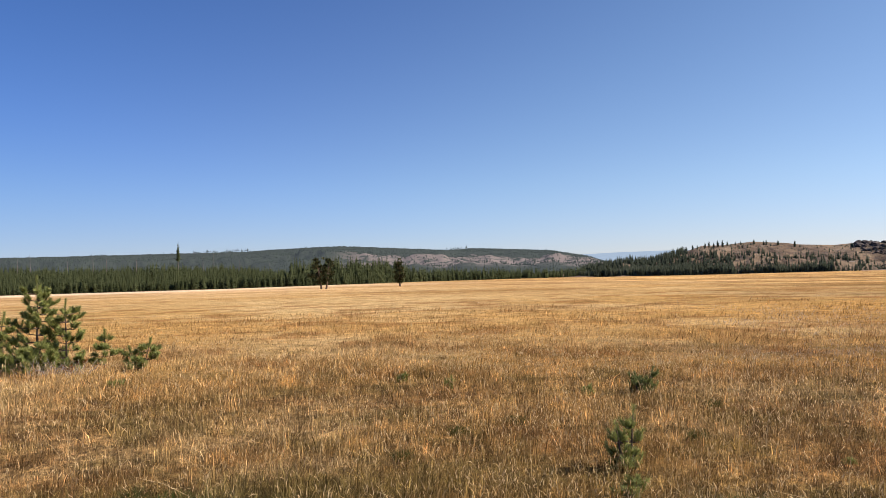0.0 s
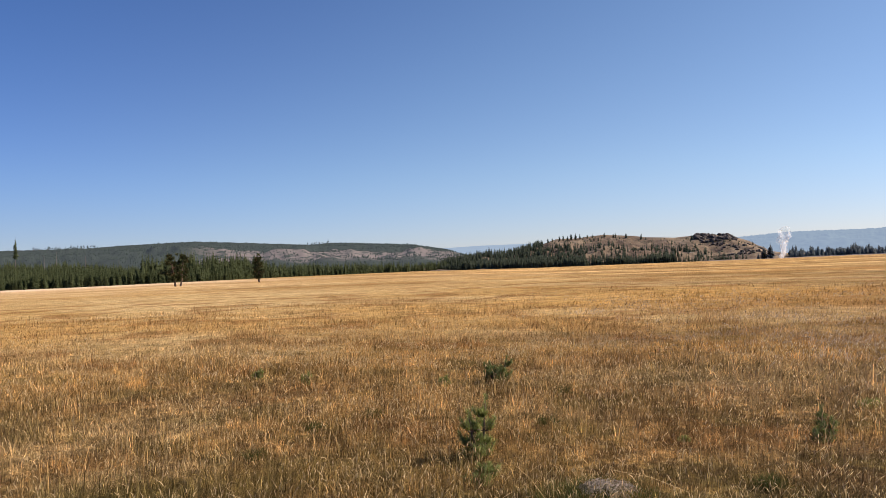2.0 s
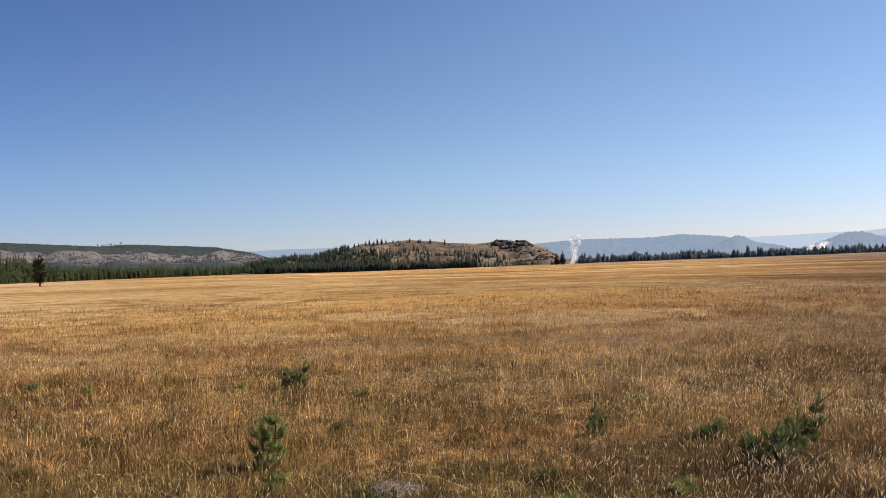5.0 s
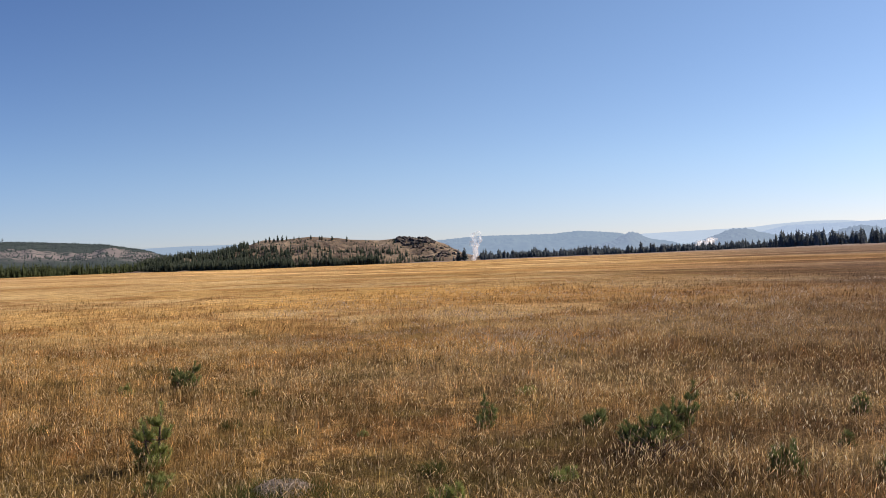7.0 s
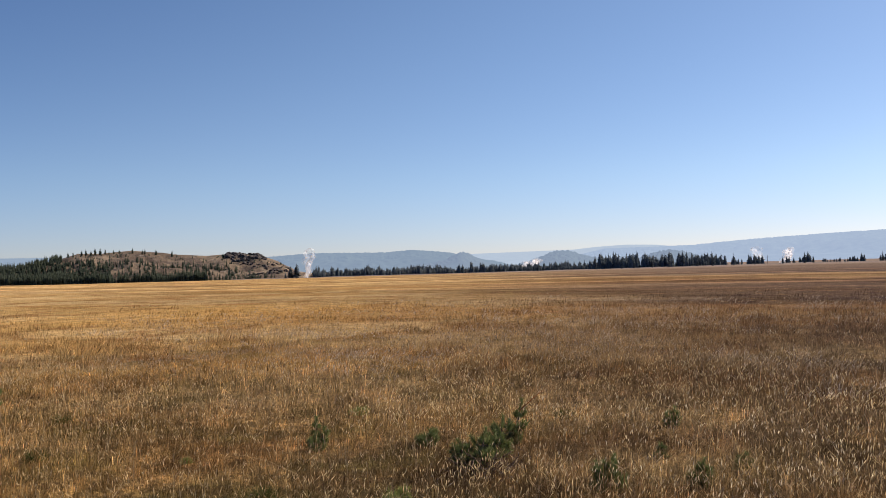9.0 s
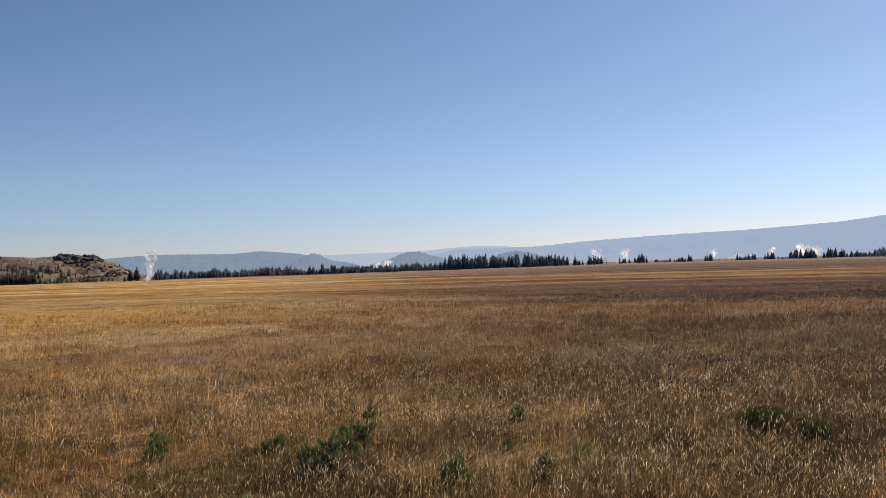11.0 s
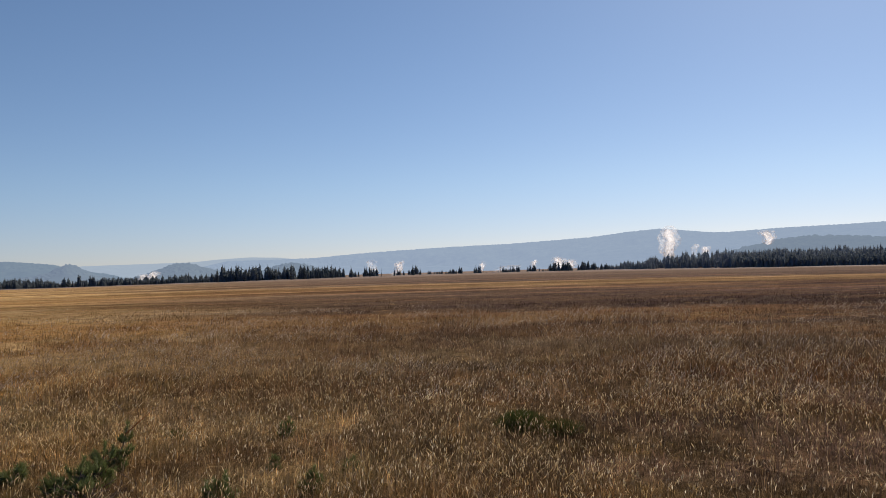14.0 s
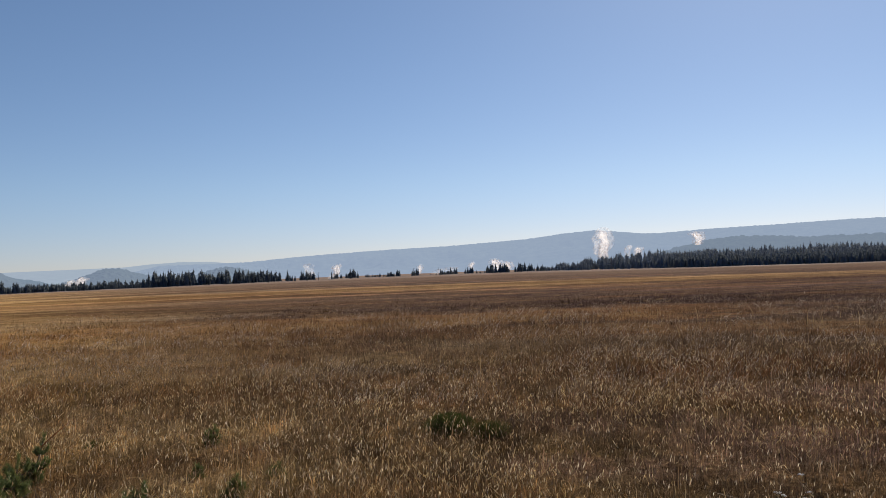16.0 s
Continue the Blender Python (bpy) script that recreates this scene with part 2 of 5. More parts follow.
def sheen(nt, shader, amount):
    """The waxy gloss of dry blades, needles and husks."""
    if not amount:
        return shader
    gl, mx = nt.nodes.new("ShaderNodeBsdfGlossy"), nt.nodes.new("ShaderNodeMixShader")
    gl.inputs["Color"].default_value = (0.95, 0.92, 0.85, 1)
    gl.inputs["Roughness"].default_value = 0.38
    mx.inputs[0].default_value = amount
    nt.links.new(shader, mx.inputs[1])
    nt.links.new(gl.outputs[0], mx.inputs[2])
    return mx.outputs[0]


def grass_material(name, spread, stem=None, stem_right=None, share=0.0, gloss=0.015, tufts=0.0):
    m, nt, b = material(name)
    c = meadow_colour(nt)
    g = nt.nodes.new("ShaderNodeNewGeometry")
    rnd = g.outputs["Random Per Island"]
    # stem_right carries backlit shade in its colour, growing to the right
    if stem:
        c = mix(nt, share, c, mix(nt, fit_range(nt, along(nt, -95), 1.0, 9.0), stem, stem_right))
    if tufts:
        own = nt.nodes.new("ShaderNodeAttribute")
        own.attribute_name = "tuft"
        c = mix(nt, fit_range(nt, own.outputs["Fac"], 0.45, 0.0, 0, tufts), c, mix(nt, 1.0, c, (0.46, 0.43, 0.40), "MULTIPLY"))
        c = mix(nt, fit_range(nt, own.outputs["Fac"], 0.60, 1.0, 0, tufts), c, mix(nt, 1.0, c, (1.80, 1.80, 1.85), "MULTIPLY"))
    c = mix(nt, fit_range(nt, rnd, 0.55, 1.0, 0, spread), c, mix(nt, 1.0, c, (1.95, 1.98, 2.0), "MULTIPLY"))
    c = mix(nt, fit_range(nt, rnd, 0.0, 0.4, spread, 0), c, mix(nt, 1.0, c, (0.40, 0.38, 0.35), "MULTIPLY"))
    d, tr, mx = nt.nodes.new("ShaderNodeBsdfDiffuse"), nt.nodes.new("ShaderNodeBsdfTranslucent"), nt.nodes.new("ShaderNodeMixShader")
    nt.links.new(c, d.inputs[0])
    nt.links.new(c, tr.inputs[0])
    mx.inputs[0].default_value = 0.26
    nt.links.new(d.outputs[0], mx.inputs[1])
    nt.links.new(tr.outputs[0], mx.inputs[2])
    nt.links.new(sheen(nt, mx.outputs[0], gloss), nt.nodes["Material Output"].inputs[0])
    nt.nodes.remove(b)
    return m


def leaf_material(name, c0, c1, scale, through_light=0.3, dead=None, right=None, gloss=0.0):
    """Foliage: two greens by place and by leaf, some light passing through."""
    m, nt, b = material(name)
    nt.nodes.new("ShaderNodeTexCoord")
    tc = nt.nodes["Texture Coordinate"].outputs["Object"]
    g = nt.nodes.new("ShaderNodeNewGeometry")
    f = calc(nt, "ADD", calc(nt, "MULTIPLY", noise_node(nt, scale, 2.0, tc), 0.9), calc(nt, "MULTIPLY", g.outputs["Random Per Island"], 0.45))
    c = ramp(nt, f, (0.35, c0), (0.95, c1))
    # right pair: backlit glow and shade put into the colours towards the sun
    if right:
        c = mix(nt, fit_range(nt, along(nt, -100), 1.0, 3.8), c, ramp(nt, f, (0.35, right[0]), (0.95, right[1])))
    if dead:
        c = mix(nt, fit_range(nt, g.outputs["Random Per Island"], 0.93, 0.97), c, dead)
    d, tr, mx = nt.nodes.new("ShaderNodeBsdfDiffuse"), nt.nodes.new("ShaderNodeBsdfTranslucent"), nt.nodes.new("ShaderNodeMixShader")
    nt.links.new(c, d.inputs[0])
    nt.links.new(c, tr.inputs[0])
    mx.inputs[0].default_value = through_light
    nt.links.new(d.outputs[0], mx.inputs[1])
    nt.links.new(tr.outputs[0], mx.inputs[2])
    nt.links.new(sheen(nt, mx.outputs[0], gloss), nt.nodes["Material Output"].inputs[0])
    nt.nodes.remove(b)
    return m


def steam_material(name, thin_part, thick_part, scale):
    """White vapour, torn into thicker and thinner shreds that let part of the light straight through."""
    m, nt, b = material(name)
    nt.nodes.new("ShaderNodeTexCoord")
    shred = noise_node(nt, scale, 4.0, nt.nodes["Texture Coordinate"].outputs["Object"], 0.65)
    d, tr, both = nt.nodes.new("ShaderNodeBsdfDiffuse"), nt.nodes.new("ShaderNodeBsdfTranslucent"), nt.nodes.new("ShaderNodeMixShader")
    clear, cloud = nt.nodes.new("ShaderNodeBsdfTransparent"), nt.nodes.new("ShaderNodeMixShader")
    d.inputs[0].default_value = tr.inputs[0].default_value = (0.98, 0.98, 0.98, 1)
    both.inputs[0].default_value = 0.85
    nt.links.new(fit_range(nt, shred, 0.36, 0.62, thin_part, thick_part), cloud.inputs[0])
    nt.links.new(d.outputs[0], both.inputs[1])
    nt.links.new(tr.outputs[0], both.inputs[2])
    nt.links.new(clear.outputs[0], cloud.inputs[1])
    nt.links.new(both.outputs[0], cloud.inputs[2])
    nt.links.new(cloud.outputs[0], nt.nodes["Material Output"].inputs[0])
    nt.nodes.remove(b)
    return m


def bark_material(name, c0, c1, scale):
    m, nt, b = material(name, 0.95)
    nt.nodes.new("ShaderNodeTexCoord")
    tc = nt.nodes["Texture Coordinate"].outputs["Object"]
    n = noise_node(nt, scale, 5.0, tc, 0.65)
    nt.links.new(ramp(nt, n, (0.3, c0), (0.7, c1)), b.inputs["Base Color"])
    bump = nt.nodes.new("ShaderNodeBump")
    bump.inputs["Distance"].default_value = 0.01
    nt.links.new(n, bump.inputs["Height"])
    nt.links.new(bump.outputs[0], b.inputs["Normal"])
    return m


def ridge_material(name, wood0, wood1, air, haze_glow, scale, bare=None):
    """A ridge of the distant backdrop: forest and clearings, the sunlit haze before them painted as emission."""
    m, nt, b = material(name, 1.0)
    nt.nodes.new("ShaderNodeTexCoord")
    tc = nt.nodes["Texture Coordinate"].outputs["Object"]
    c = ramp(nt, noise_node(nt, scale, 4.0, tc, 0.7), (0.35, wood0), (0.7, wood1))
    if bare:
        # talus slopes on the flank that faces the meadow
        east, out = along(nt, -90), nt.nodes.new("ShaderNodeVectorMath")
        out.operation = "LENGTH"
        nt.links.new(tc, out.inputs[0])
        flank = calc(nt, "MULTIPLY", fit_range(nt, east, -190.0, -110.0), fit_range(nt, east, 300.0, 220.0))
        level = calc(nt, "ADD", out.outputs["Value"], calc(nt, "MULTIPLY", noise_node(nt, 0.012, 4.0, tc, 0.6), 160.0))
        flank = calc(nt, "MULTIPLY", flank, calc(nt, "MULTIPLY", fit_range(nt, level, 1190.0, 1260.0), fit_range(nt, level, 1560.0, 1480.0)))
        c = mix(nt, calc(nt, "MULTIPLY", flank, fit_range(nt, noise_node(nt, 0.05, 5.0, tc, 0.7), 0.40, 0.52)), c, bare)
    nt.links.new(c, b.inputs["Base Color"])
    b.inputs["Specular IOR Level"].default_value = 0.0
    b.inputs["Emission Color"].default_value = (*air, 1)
    b.inputs["Emission Strength"].default_value = haze_glow
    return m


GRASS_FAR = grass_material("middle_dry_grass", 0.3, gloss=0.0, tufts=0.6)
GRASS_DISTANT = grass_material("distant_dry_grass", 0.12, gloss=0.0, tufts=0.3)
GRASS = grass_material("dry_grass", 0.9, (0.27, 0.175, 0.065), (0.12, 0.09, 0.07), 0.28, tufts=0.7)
# old thatch, its brown deepened for the shade low between the stems
THATCH = grass_material("shaded_old_thatch", 0.9, (0.095, 0.063, 0.026), (0.060, 0.042, 0.028), 0.65, 0.0)
# seed heads are paler on the right, a backlit glow in the base colour
SEED = leaf_material("seed_head", (0.50, 0.35, 0.16), (0.78, 0.60, 0.34), 1.0, 0.6, None, ((0.74, 0.57, 0.32), (0.97, 0.82, 0.53)), 0.03)
SEED_FAR = leaf_material("small_seed_head", (0.50, 0.35, 0.16), (0.80, 0.63, 0.36), 1.0, 0.45, None, ((0.16, 0.12, 0.085), (0.62, 0.50, 0.36)))
STALK = leaf_material("dead_stalk", (0.45, 0.31, 0.13), (0.66, 0.50, 0.27), 1.0, 0.3)
PLUME = leaf_material("feathery_head", (0.38, 0.27, 0.14), (0.72, 0.55, 0.33), 1.0, 0.45, None, ((0.25, 0.195, 0.14), (0.76, 0.64, 0.50)))
SPIKE = leaf_material("pale_seed_spike", (0.52, 0.40, 0.24), (0.90, 0.77, 0.55), 1.0, 0.6)
CURL = leaf_material("curled_dry_blade", (0.40, 0.27, 0.115), (0.78, 0.58, 0.31), 1.3, 0.35, None, ((0.15, 0.094, 0.048), (0.60, 0.43, 0.245)))
GREEN_GRASS = leaf_material("green_grass", (0.045, 0.060, 0.018), (0.125, 0.145, 0.045), 9.0, 0.3, None, ((0.022, 0.027, 0.013), (0.062, 0.066, 0.03)))
NEEDLE = leaf_material("pine_needles", (0.17, 0.195, 0.055), (0.36, 0.385, 0.125), 5.0, 0.40, gloss=0.01)
# needles darkened and blued: a shaded copy for pines against the sun
NEEDLE_BACKLIT = leaf_material("backlit_blue_needles", (0.115, 0.143, 0.050), (0.245, 0.280, 0.096), 5.0, 0.32, gloss=0.01)
NEEDLE_RED = leaf_material("dead_needles", (0.25, 0.10, 0.04), (0.38, 0.17, 0.07), 5.0, 0.3)
BRUSH = bark_material("bleached_brush", (0.22, 0.172, 0.135), (0.60, 0.50, 0.40), 60)
TWIG = bark_material("grey_twig", (0.20, 0.165, 0.135), (0.46, 0.40, 0.33), 40)
BARK = bark_material("pine_bark", (0.07, 0.05, 0.037), (0.19, 0.13, 0.095), 12)
SNAG = bark_material("silver_wood", (0.075, 0.068, 0.064), (0.17, 0.155, 0.145), 3)
WOODS = leaf_material("lodgepole_foliage", (0.046, 0.058, 0.028), (0.095, 0.112, 0.052), 0.12, 0.4)
# far foliage, lightened and blued in base colour for the haze before it
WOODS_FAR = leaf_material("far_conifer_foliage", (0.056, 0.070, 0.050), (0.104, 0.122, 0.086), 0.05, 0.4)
WOODS_RIGHT = leaf_material("hazed_belt_foliage", (0.095, 0.112, 0.120), (0.130, 0.150, 0.156), 0.05, 0.18)
WOODS_SLOPE = leaf_material("hazed_slope_foliage", (0.165, 0.192, 0.210), (0.210, 0.240, 0.258), 0.05, 0.2)
WOODS_EDGE = leaf_material("hazed_edge_foliage", (0.128, 0.148, 0.156), (0.155, 0.178, 0.186), 0.05, 0.2)
PINE_CROWN = leaf_material("old_pine_foliage", (0.034, 0.042, 0.020), (0.085, 0.09, 0.04), 0.6, 0.3, (0.20, 0.13, 0.07))
ROCK = bark_material("dark_rock", (0.030, 0.026, 0.024), (0.14, 0.115, 0.098), 0.5)
STEAM = steam_material("steam", 0.30, 0.72, 0.14)
STEAM_THIN = steam_material("thin_steam", 0.0, 0.26, 0.14)

m, nt, b = material("meadow_soil", 1.0)
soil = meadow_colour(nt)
tc = nt.nodes["Texture Coordinate"].outputs["Object"]
# near litter, with shade between the stems painted into its brown
litter_shade = nt.nodes.new("ShaderNodeVectorMath")
litter_shade.operation = "LENGTH"
nt.links.new(tc, litter_shade.inputs[0])
litter_shade = fit_range(nt, litter_shade.outputs["Value"], 10.0, 26.0, 1.0, 0.12)
soil = mix(nt, calc(nt, "MULTIPLY", litter_shade, fit_range(nt, noise_node(nt, 14.0, 4.0, tc, 0.7), 0.35, 0.7, 0.9, 0.3)), soil, (0.085, 0.056, 0.028))
nt.links.new(soil, b.inputs["Base Color"])
b.inputs["Specular IOR Level"].default_value = 0.0
bump = nt.nodes.new("ShaderNodeBump")
bump.inputs["Distance"].default_value = 0.15
nt.links.new(noise_node(nt, 5.0, 5.0, tc, 0.7), bump.inputs["Height"])
nt.links.new(bump.outputs[0], b.inputs["Normal"])
SOIL = m

m, nt, b = material("hill_ground", 1.0)
nt.nodes.new("ShaderNodeTexCoord")
tc = nt.nodes["Texture Coordinate"].outputs["Object"]
c = ramp(nt, noise_node(nt, 0.03, 6.0, tc, 0.65), (0.36, (0.095, 0.066, 0.045)), (0.5, (0.175, 0.125, 0.080)), (0.64, (0.28, 0.21, 0.135)))
c = mix(nt, fit_range(nt, noise_node(nt, 0.16, 5.0, tc, 0.75), 0.51, 0.62, 0, 0.85), c, (0.085, 0.072, 0.058))
c = mix(nt, fit_range(nt, noise_node(nt, 0.08, 6.0, tc, 0.75), 0.63, 0.68, 0, 0.8), c, (0.46, 0.41, 0.35))
nt.links.new(c, b.inputs["Base Color"])
bump = nt.nodes.new("ShaderNodeBump")
bump.inputs["Distance"].default_value = 2.0
nt.links.new(noise_node(nt, 0.12, 6.0, tc, 0.7), bump.inputs["Height"])
nt.links.new(bump.outputs[0], b.inputs["Normal"])
HILL = m

# ridges and their trees glow bluish in place of the air before them
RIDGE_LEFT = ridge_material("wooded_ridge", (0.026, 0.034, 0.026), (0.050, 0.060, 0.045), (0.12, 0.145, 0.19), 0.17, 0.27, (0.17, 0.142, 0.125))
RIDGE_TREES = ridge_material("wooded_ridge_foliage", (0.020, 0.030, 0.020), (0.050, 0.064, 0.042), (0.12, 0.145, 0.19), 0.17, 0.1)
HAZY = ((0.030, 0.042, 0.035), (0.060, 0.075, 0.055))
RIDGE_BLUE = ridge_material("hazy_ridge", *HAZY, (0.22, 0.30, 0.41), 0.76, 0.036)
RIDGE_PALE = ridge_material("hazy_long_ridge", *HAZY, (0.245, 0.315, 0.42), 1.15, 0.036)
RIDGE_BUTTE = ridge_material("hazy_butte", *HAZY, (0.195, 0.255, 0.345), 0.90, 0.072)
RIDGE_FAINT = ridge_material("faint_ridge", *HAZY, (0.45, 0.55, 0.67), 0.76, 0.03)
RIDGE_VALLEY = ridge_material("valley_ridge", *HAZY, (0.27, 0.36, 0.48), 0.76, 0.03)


# ---- helpers ----
def mesh_of(name, V, F, mats, index=None):
    """A mesh from arrays of corners and triangles."""
    me = bpy.data.meshes.new(name)
    V, F = np.asarray(V, np.float32), np.asarray(F, np.int32)
    me.vertices.add(len(V))
    me.vertices.foreach_set("co", V.ravel())
    me.loops.add(len(F) * 3)
    me.loops.foreach_set("vertex_index", F.ravel())
    me.polygons.add(len(F))
    me.polygons.foreach_set("loop_start", np.arange(0, len(F) * 3, 3, dtype=np.int32))
    for mt in mats:
        me.materials.append(mt)
    if index is not None:
        me.polygons.foreach_set("material_index", np.asarray(index, np.int32))
    me.update(calc_edges=True)
    return me


def part(name, V, F, mat, parent, label=""):
    ob = new(name, mesh_of(name, V, F, [mat]))
    ob.parent = parent
    return tagged(ob, label)


def join(pieces):
    """Many (corners, triangles) as one."""
    V, F, n = [], [], 0
    for v, f in pieces:
        V.append(v)
        F.append(np.asarray(f) + n)
        n += len(v)
    return np.concatenate(V), np.concatenate(F)


def value_noise(x, y, seed=0):
    """Smooth noise between 0 and 1 over the plan, one bump a unit."""
    x0, y0 = np.floor(x).astype(np.int64), np.floor(y).astype(np.int64)
    u, v = x - x0, y - y0
    u, v = u * u * (3 - 2 * u), v * v * (3 - 2 * v)

    def h(i, j):
        k = (i * 374761393 + j * 668265263 + seed * 974634777) & 0x7FFFFFFF
        k = ((k ^ (k >> 13)) * 1274126177) & 0x7FFFFFFF
        return ((k ^ (k >> 16)) & 0xFFFF) / 65535.0
    return (h(x0, y0) * (1 - u) + h(x0 + 1, y0) * u) * (1 - v) + (h(x0, y0 + 1) * (1 - u) + h(x0 + 1, y0 + 1) * u) * v


def curve_at(az, table):
    """A value by azimuth, eased between the table's places."""
    a = np.array([p[0] for p in table], float)
    b = np.array([p[1] for p in table], float)
    o = np.argsort(a)
    return np.interp(az, a[o], b[o])


def polar(az, r):
    a = np.radians(az)
    return -np.sin(a) * r, np.cos(a) * r


def tan_deg(e):
    return np.tan(np.radians(e))


# ---- the lie of the land ----
EDGE_FAR = [(-180, 420), (-110, 480), (-97, 480), (-90, 490), (-84, 560), (-79, 760), (-65, 800), (-58, 720), (-45, 760), (-31, 760), (-16, 760),
            (-10, 800), (-5, 700), (0, 560), (5, 390), (10, 365), (30, 360), (60, 360), (180, 420)]
EDGE_DROP = [(-180, -0.42), (-97, -0.47), (-89, -0.42), (-78, -0.28), (-66, -0.27), (-58, -0.34), (-48, -0.40), (-31, -0.46), (-16, -0.45), (-8, -0.36), (0, -0.37),
             (15, -0.46), (30, -0.42), (180, -0.42)]


def land(x, y):
    """Height of the meadow: flat about the camera, then a faint fall to the trees."""
    r = np.hypot(x, y)
    az = np.degrees(np.arctan2(-x, y))
    far = curve_at(az, EDGE_FAR)
    z_edge = EYE + far * tan_deg(curve_at(az, EDGE_DROP))
    z = z_edge * np.clip((r - 60) / (far - 60), 0, 1)
    # forest floors that rise behind the left and the far right edge
    k = r / far
    z = z + 8.5 * np.clip((k - 1.04) / 0.45, 0, 1) * np.clip((az - 9) / 6, 0, 1) * np.clip((90 - az) / 20, 0, 1)
    z = z + 6.0 * np.clip((k - 1.10) / 0.5, 0, 1) * np.clip((-79 - az) / 6, 0, 1) * np.clip((az + 150) / 20, 0, 1)
    bumps = (value_noise(x / 2.3, y / 2.3, 3) - 0.5) * 0.07 + (value_noise(x / 9, y / 9, 5) - 0.5) * 0.10 * np.clip(r / 20, 0, 1)
    return z + bumps * np.clip(1.2 - r / 200, 0.3, 1)


rings = np.concatenate([np.linspace(0.4, 40, 110), np.geomspace(41, 4950, 90)])
turns = np.radians(np.arange(0, 360, 1.5))
gx, gy = -np.sin(turns)[None] * rings[:, None], np.cos(turns)[None] * rings[:, None]
mat_of_grass = 0.13 * np.clip((np.hypot(gx, gy) - 18) / 30, 0, 1)     # far off the matted grass itself is the surface
V = np.stack([gx, gy, land(gx, gy) + mat_of_grass], -1).reshape(-1, 3)
n = len(turns)
i, j = np.meshgrid(np.arange(len(rings) - 1), np.arange(n), indexing="ij")
a, b2, c2, d2 = i * n + j, i * n + (j + 1) % n, (i + 1) * n + (j + 1) % n, (i + 1) * n + j
F = np.concatenate([np.stack([a, b2, c2], -1).reshape(-1, 3), np.stack([a, c2, d2], -1).reshape(-1, 3)])
V = np.concatenate([V, [[0, 0, float(land(np.zeros(1), np.zeros(1))[0])]]])
F = np.concatenate([F[:, ::-1], np.stack([np.arange(n), (np.arange(n) + 1) % n, np.full(n, len(V) - 1)], -1)])
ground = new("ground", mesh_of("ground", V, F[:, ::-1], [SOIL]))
for p in ground.data.polygons:
    p.use_smooth = True
tagged(ground, "wide flat meadow floor of dry thatch and soil", "ground", kind="structure")


# ---- hills and ridges ----
def ridge(name, mat, label, az0, az1, crest, r_front, r_crest, r_back, rough, step, kind="structure", bumps=0.0):
    """A hill whose skyline follows crest (azimuth, elevation), rising from r_front to r_crest and falling behind."""
    az = np.arange(az0, az1 + step / 2, step)
    rr = np.concatenate([np.linspace(r_front, r_crest, 14), np.linspace(r_crest, r_back, 5)[1:]])
    A, R = np.meshgrid(az, rr, indexing="ij")
    X, Y = polar(A, R)
    base = -4.0
    top = EYE + r_crest * tan_deg(curve_at(A, crest))
    up = np.where(R < r_crest, (R - r_front) / (r_crest - r_front), 1 - (R - r_crest) / (r_back - r_crest))
    up = up ** 0.8
    s = r_crest * 0.02
    wob = (value_noise(X / (s * 3), Y / (s * 3), 11) - 0.5) * 1.0 + (value_noise(X / s, Y / s, 12) - 0.5) * 0.5 + (value_noise(X / s * 3, Y / s * 3, 13) - 0.5) * 0.25
    Z = base + (top - base) * up + wob * rough * np.sin(np.pi * np.clip(up, 0, 1)) 
    Z = Z + bumps * value_noise(X / 3.1, Y / 3.1, 7) * (up > 0.5)
    edge = np.clip(np.minimum(A - az0, az1 - A) / (step * 4), 0, 1)
    Z = base + (Z - base) * edge
    m = len(rr)
    ii, jj = np.meshgrid(np.arange(len(az) - 1), np.arange(m - 1), indexing="ij")
    q = ii * m + jj
    F = np.concatenate([np.stack([q, q + 1, q + m + 1], -1).reshape(-1, 3), np.stack([q, q + m + 1, q + m], -1).reshape(-1, 3)])
    ob = new(name, mesh_of(name, np.stack([X, Y, Z], -1).reshape(-1, 3), F, [mat]))
    ob.data.polygons.foreach_set("use_smooth", np.ones(len(F), bool))
    tagged(ob, label, "ridge", kind=kind)

    def height(x, y):
        r = np.hypot(x, y)
        a = np.degrees(np.arctan2(-x, y))
        fi = np.clip((a - az0) / step, 0, len(az) - 1.001)
        fj = np.interp(r, rr, np.arange(m))
        fj = np.clip(fj, 0, m - 1.001)
        i0, j0 = fi.astype(int), fj.astype(int)
        u, v = fi - i0, fj - j0
        return (Z[i0, j0] * (1 - u) + Z[i0 + 1, j0] * u) * (1 - v) + (Z[i0, j0 + 1] * (1 - u) + Z[i0 + 1, j0 + 1] * u) * v
    return height


LEFT_CREST = [(80, 1.6), (45, 1.8), (28.4, 1.89), (23, 1.95), (18, 2.0), (13.3, 2.02), (12.2, 2.11), (8.7, 2.23), (7.2, 2.27), (4.8, 2.13), (2.5, 1.98), (-0.4, 1.78), (-1.9, 1.87),
              (-4.6, 1.73), (-7.8, 1.50), (-9.7, 1.13), (-11.2, 0.65), (-13, 0.1), (-16, -0.3)]
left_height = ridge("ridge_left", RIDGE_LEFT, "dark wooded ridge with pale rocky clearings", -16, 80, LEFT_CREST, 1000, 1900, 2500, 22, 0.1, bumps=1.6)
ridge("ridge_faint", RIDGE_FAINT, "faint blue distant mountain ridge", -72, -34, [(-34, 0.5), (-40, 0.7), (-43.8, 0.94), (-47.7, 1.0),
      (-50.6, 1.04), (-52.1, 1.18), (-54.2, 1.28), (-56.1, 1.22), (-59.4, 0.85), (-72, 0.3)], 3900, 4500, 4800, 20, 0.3)
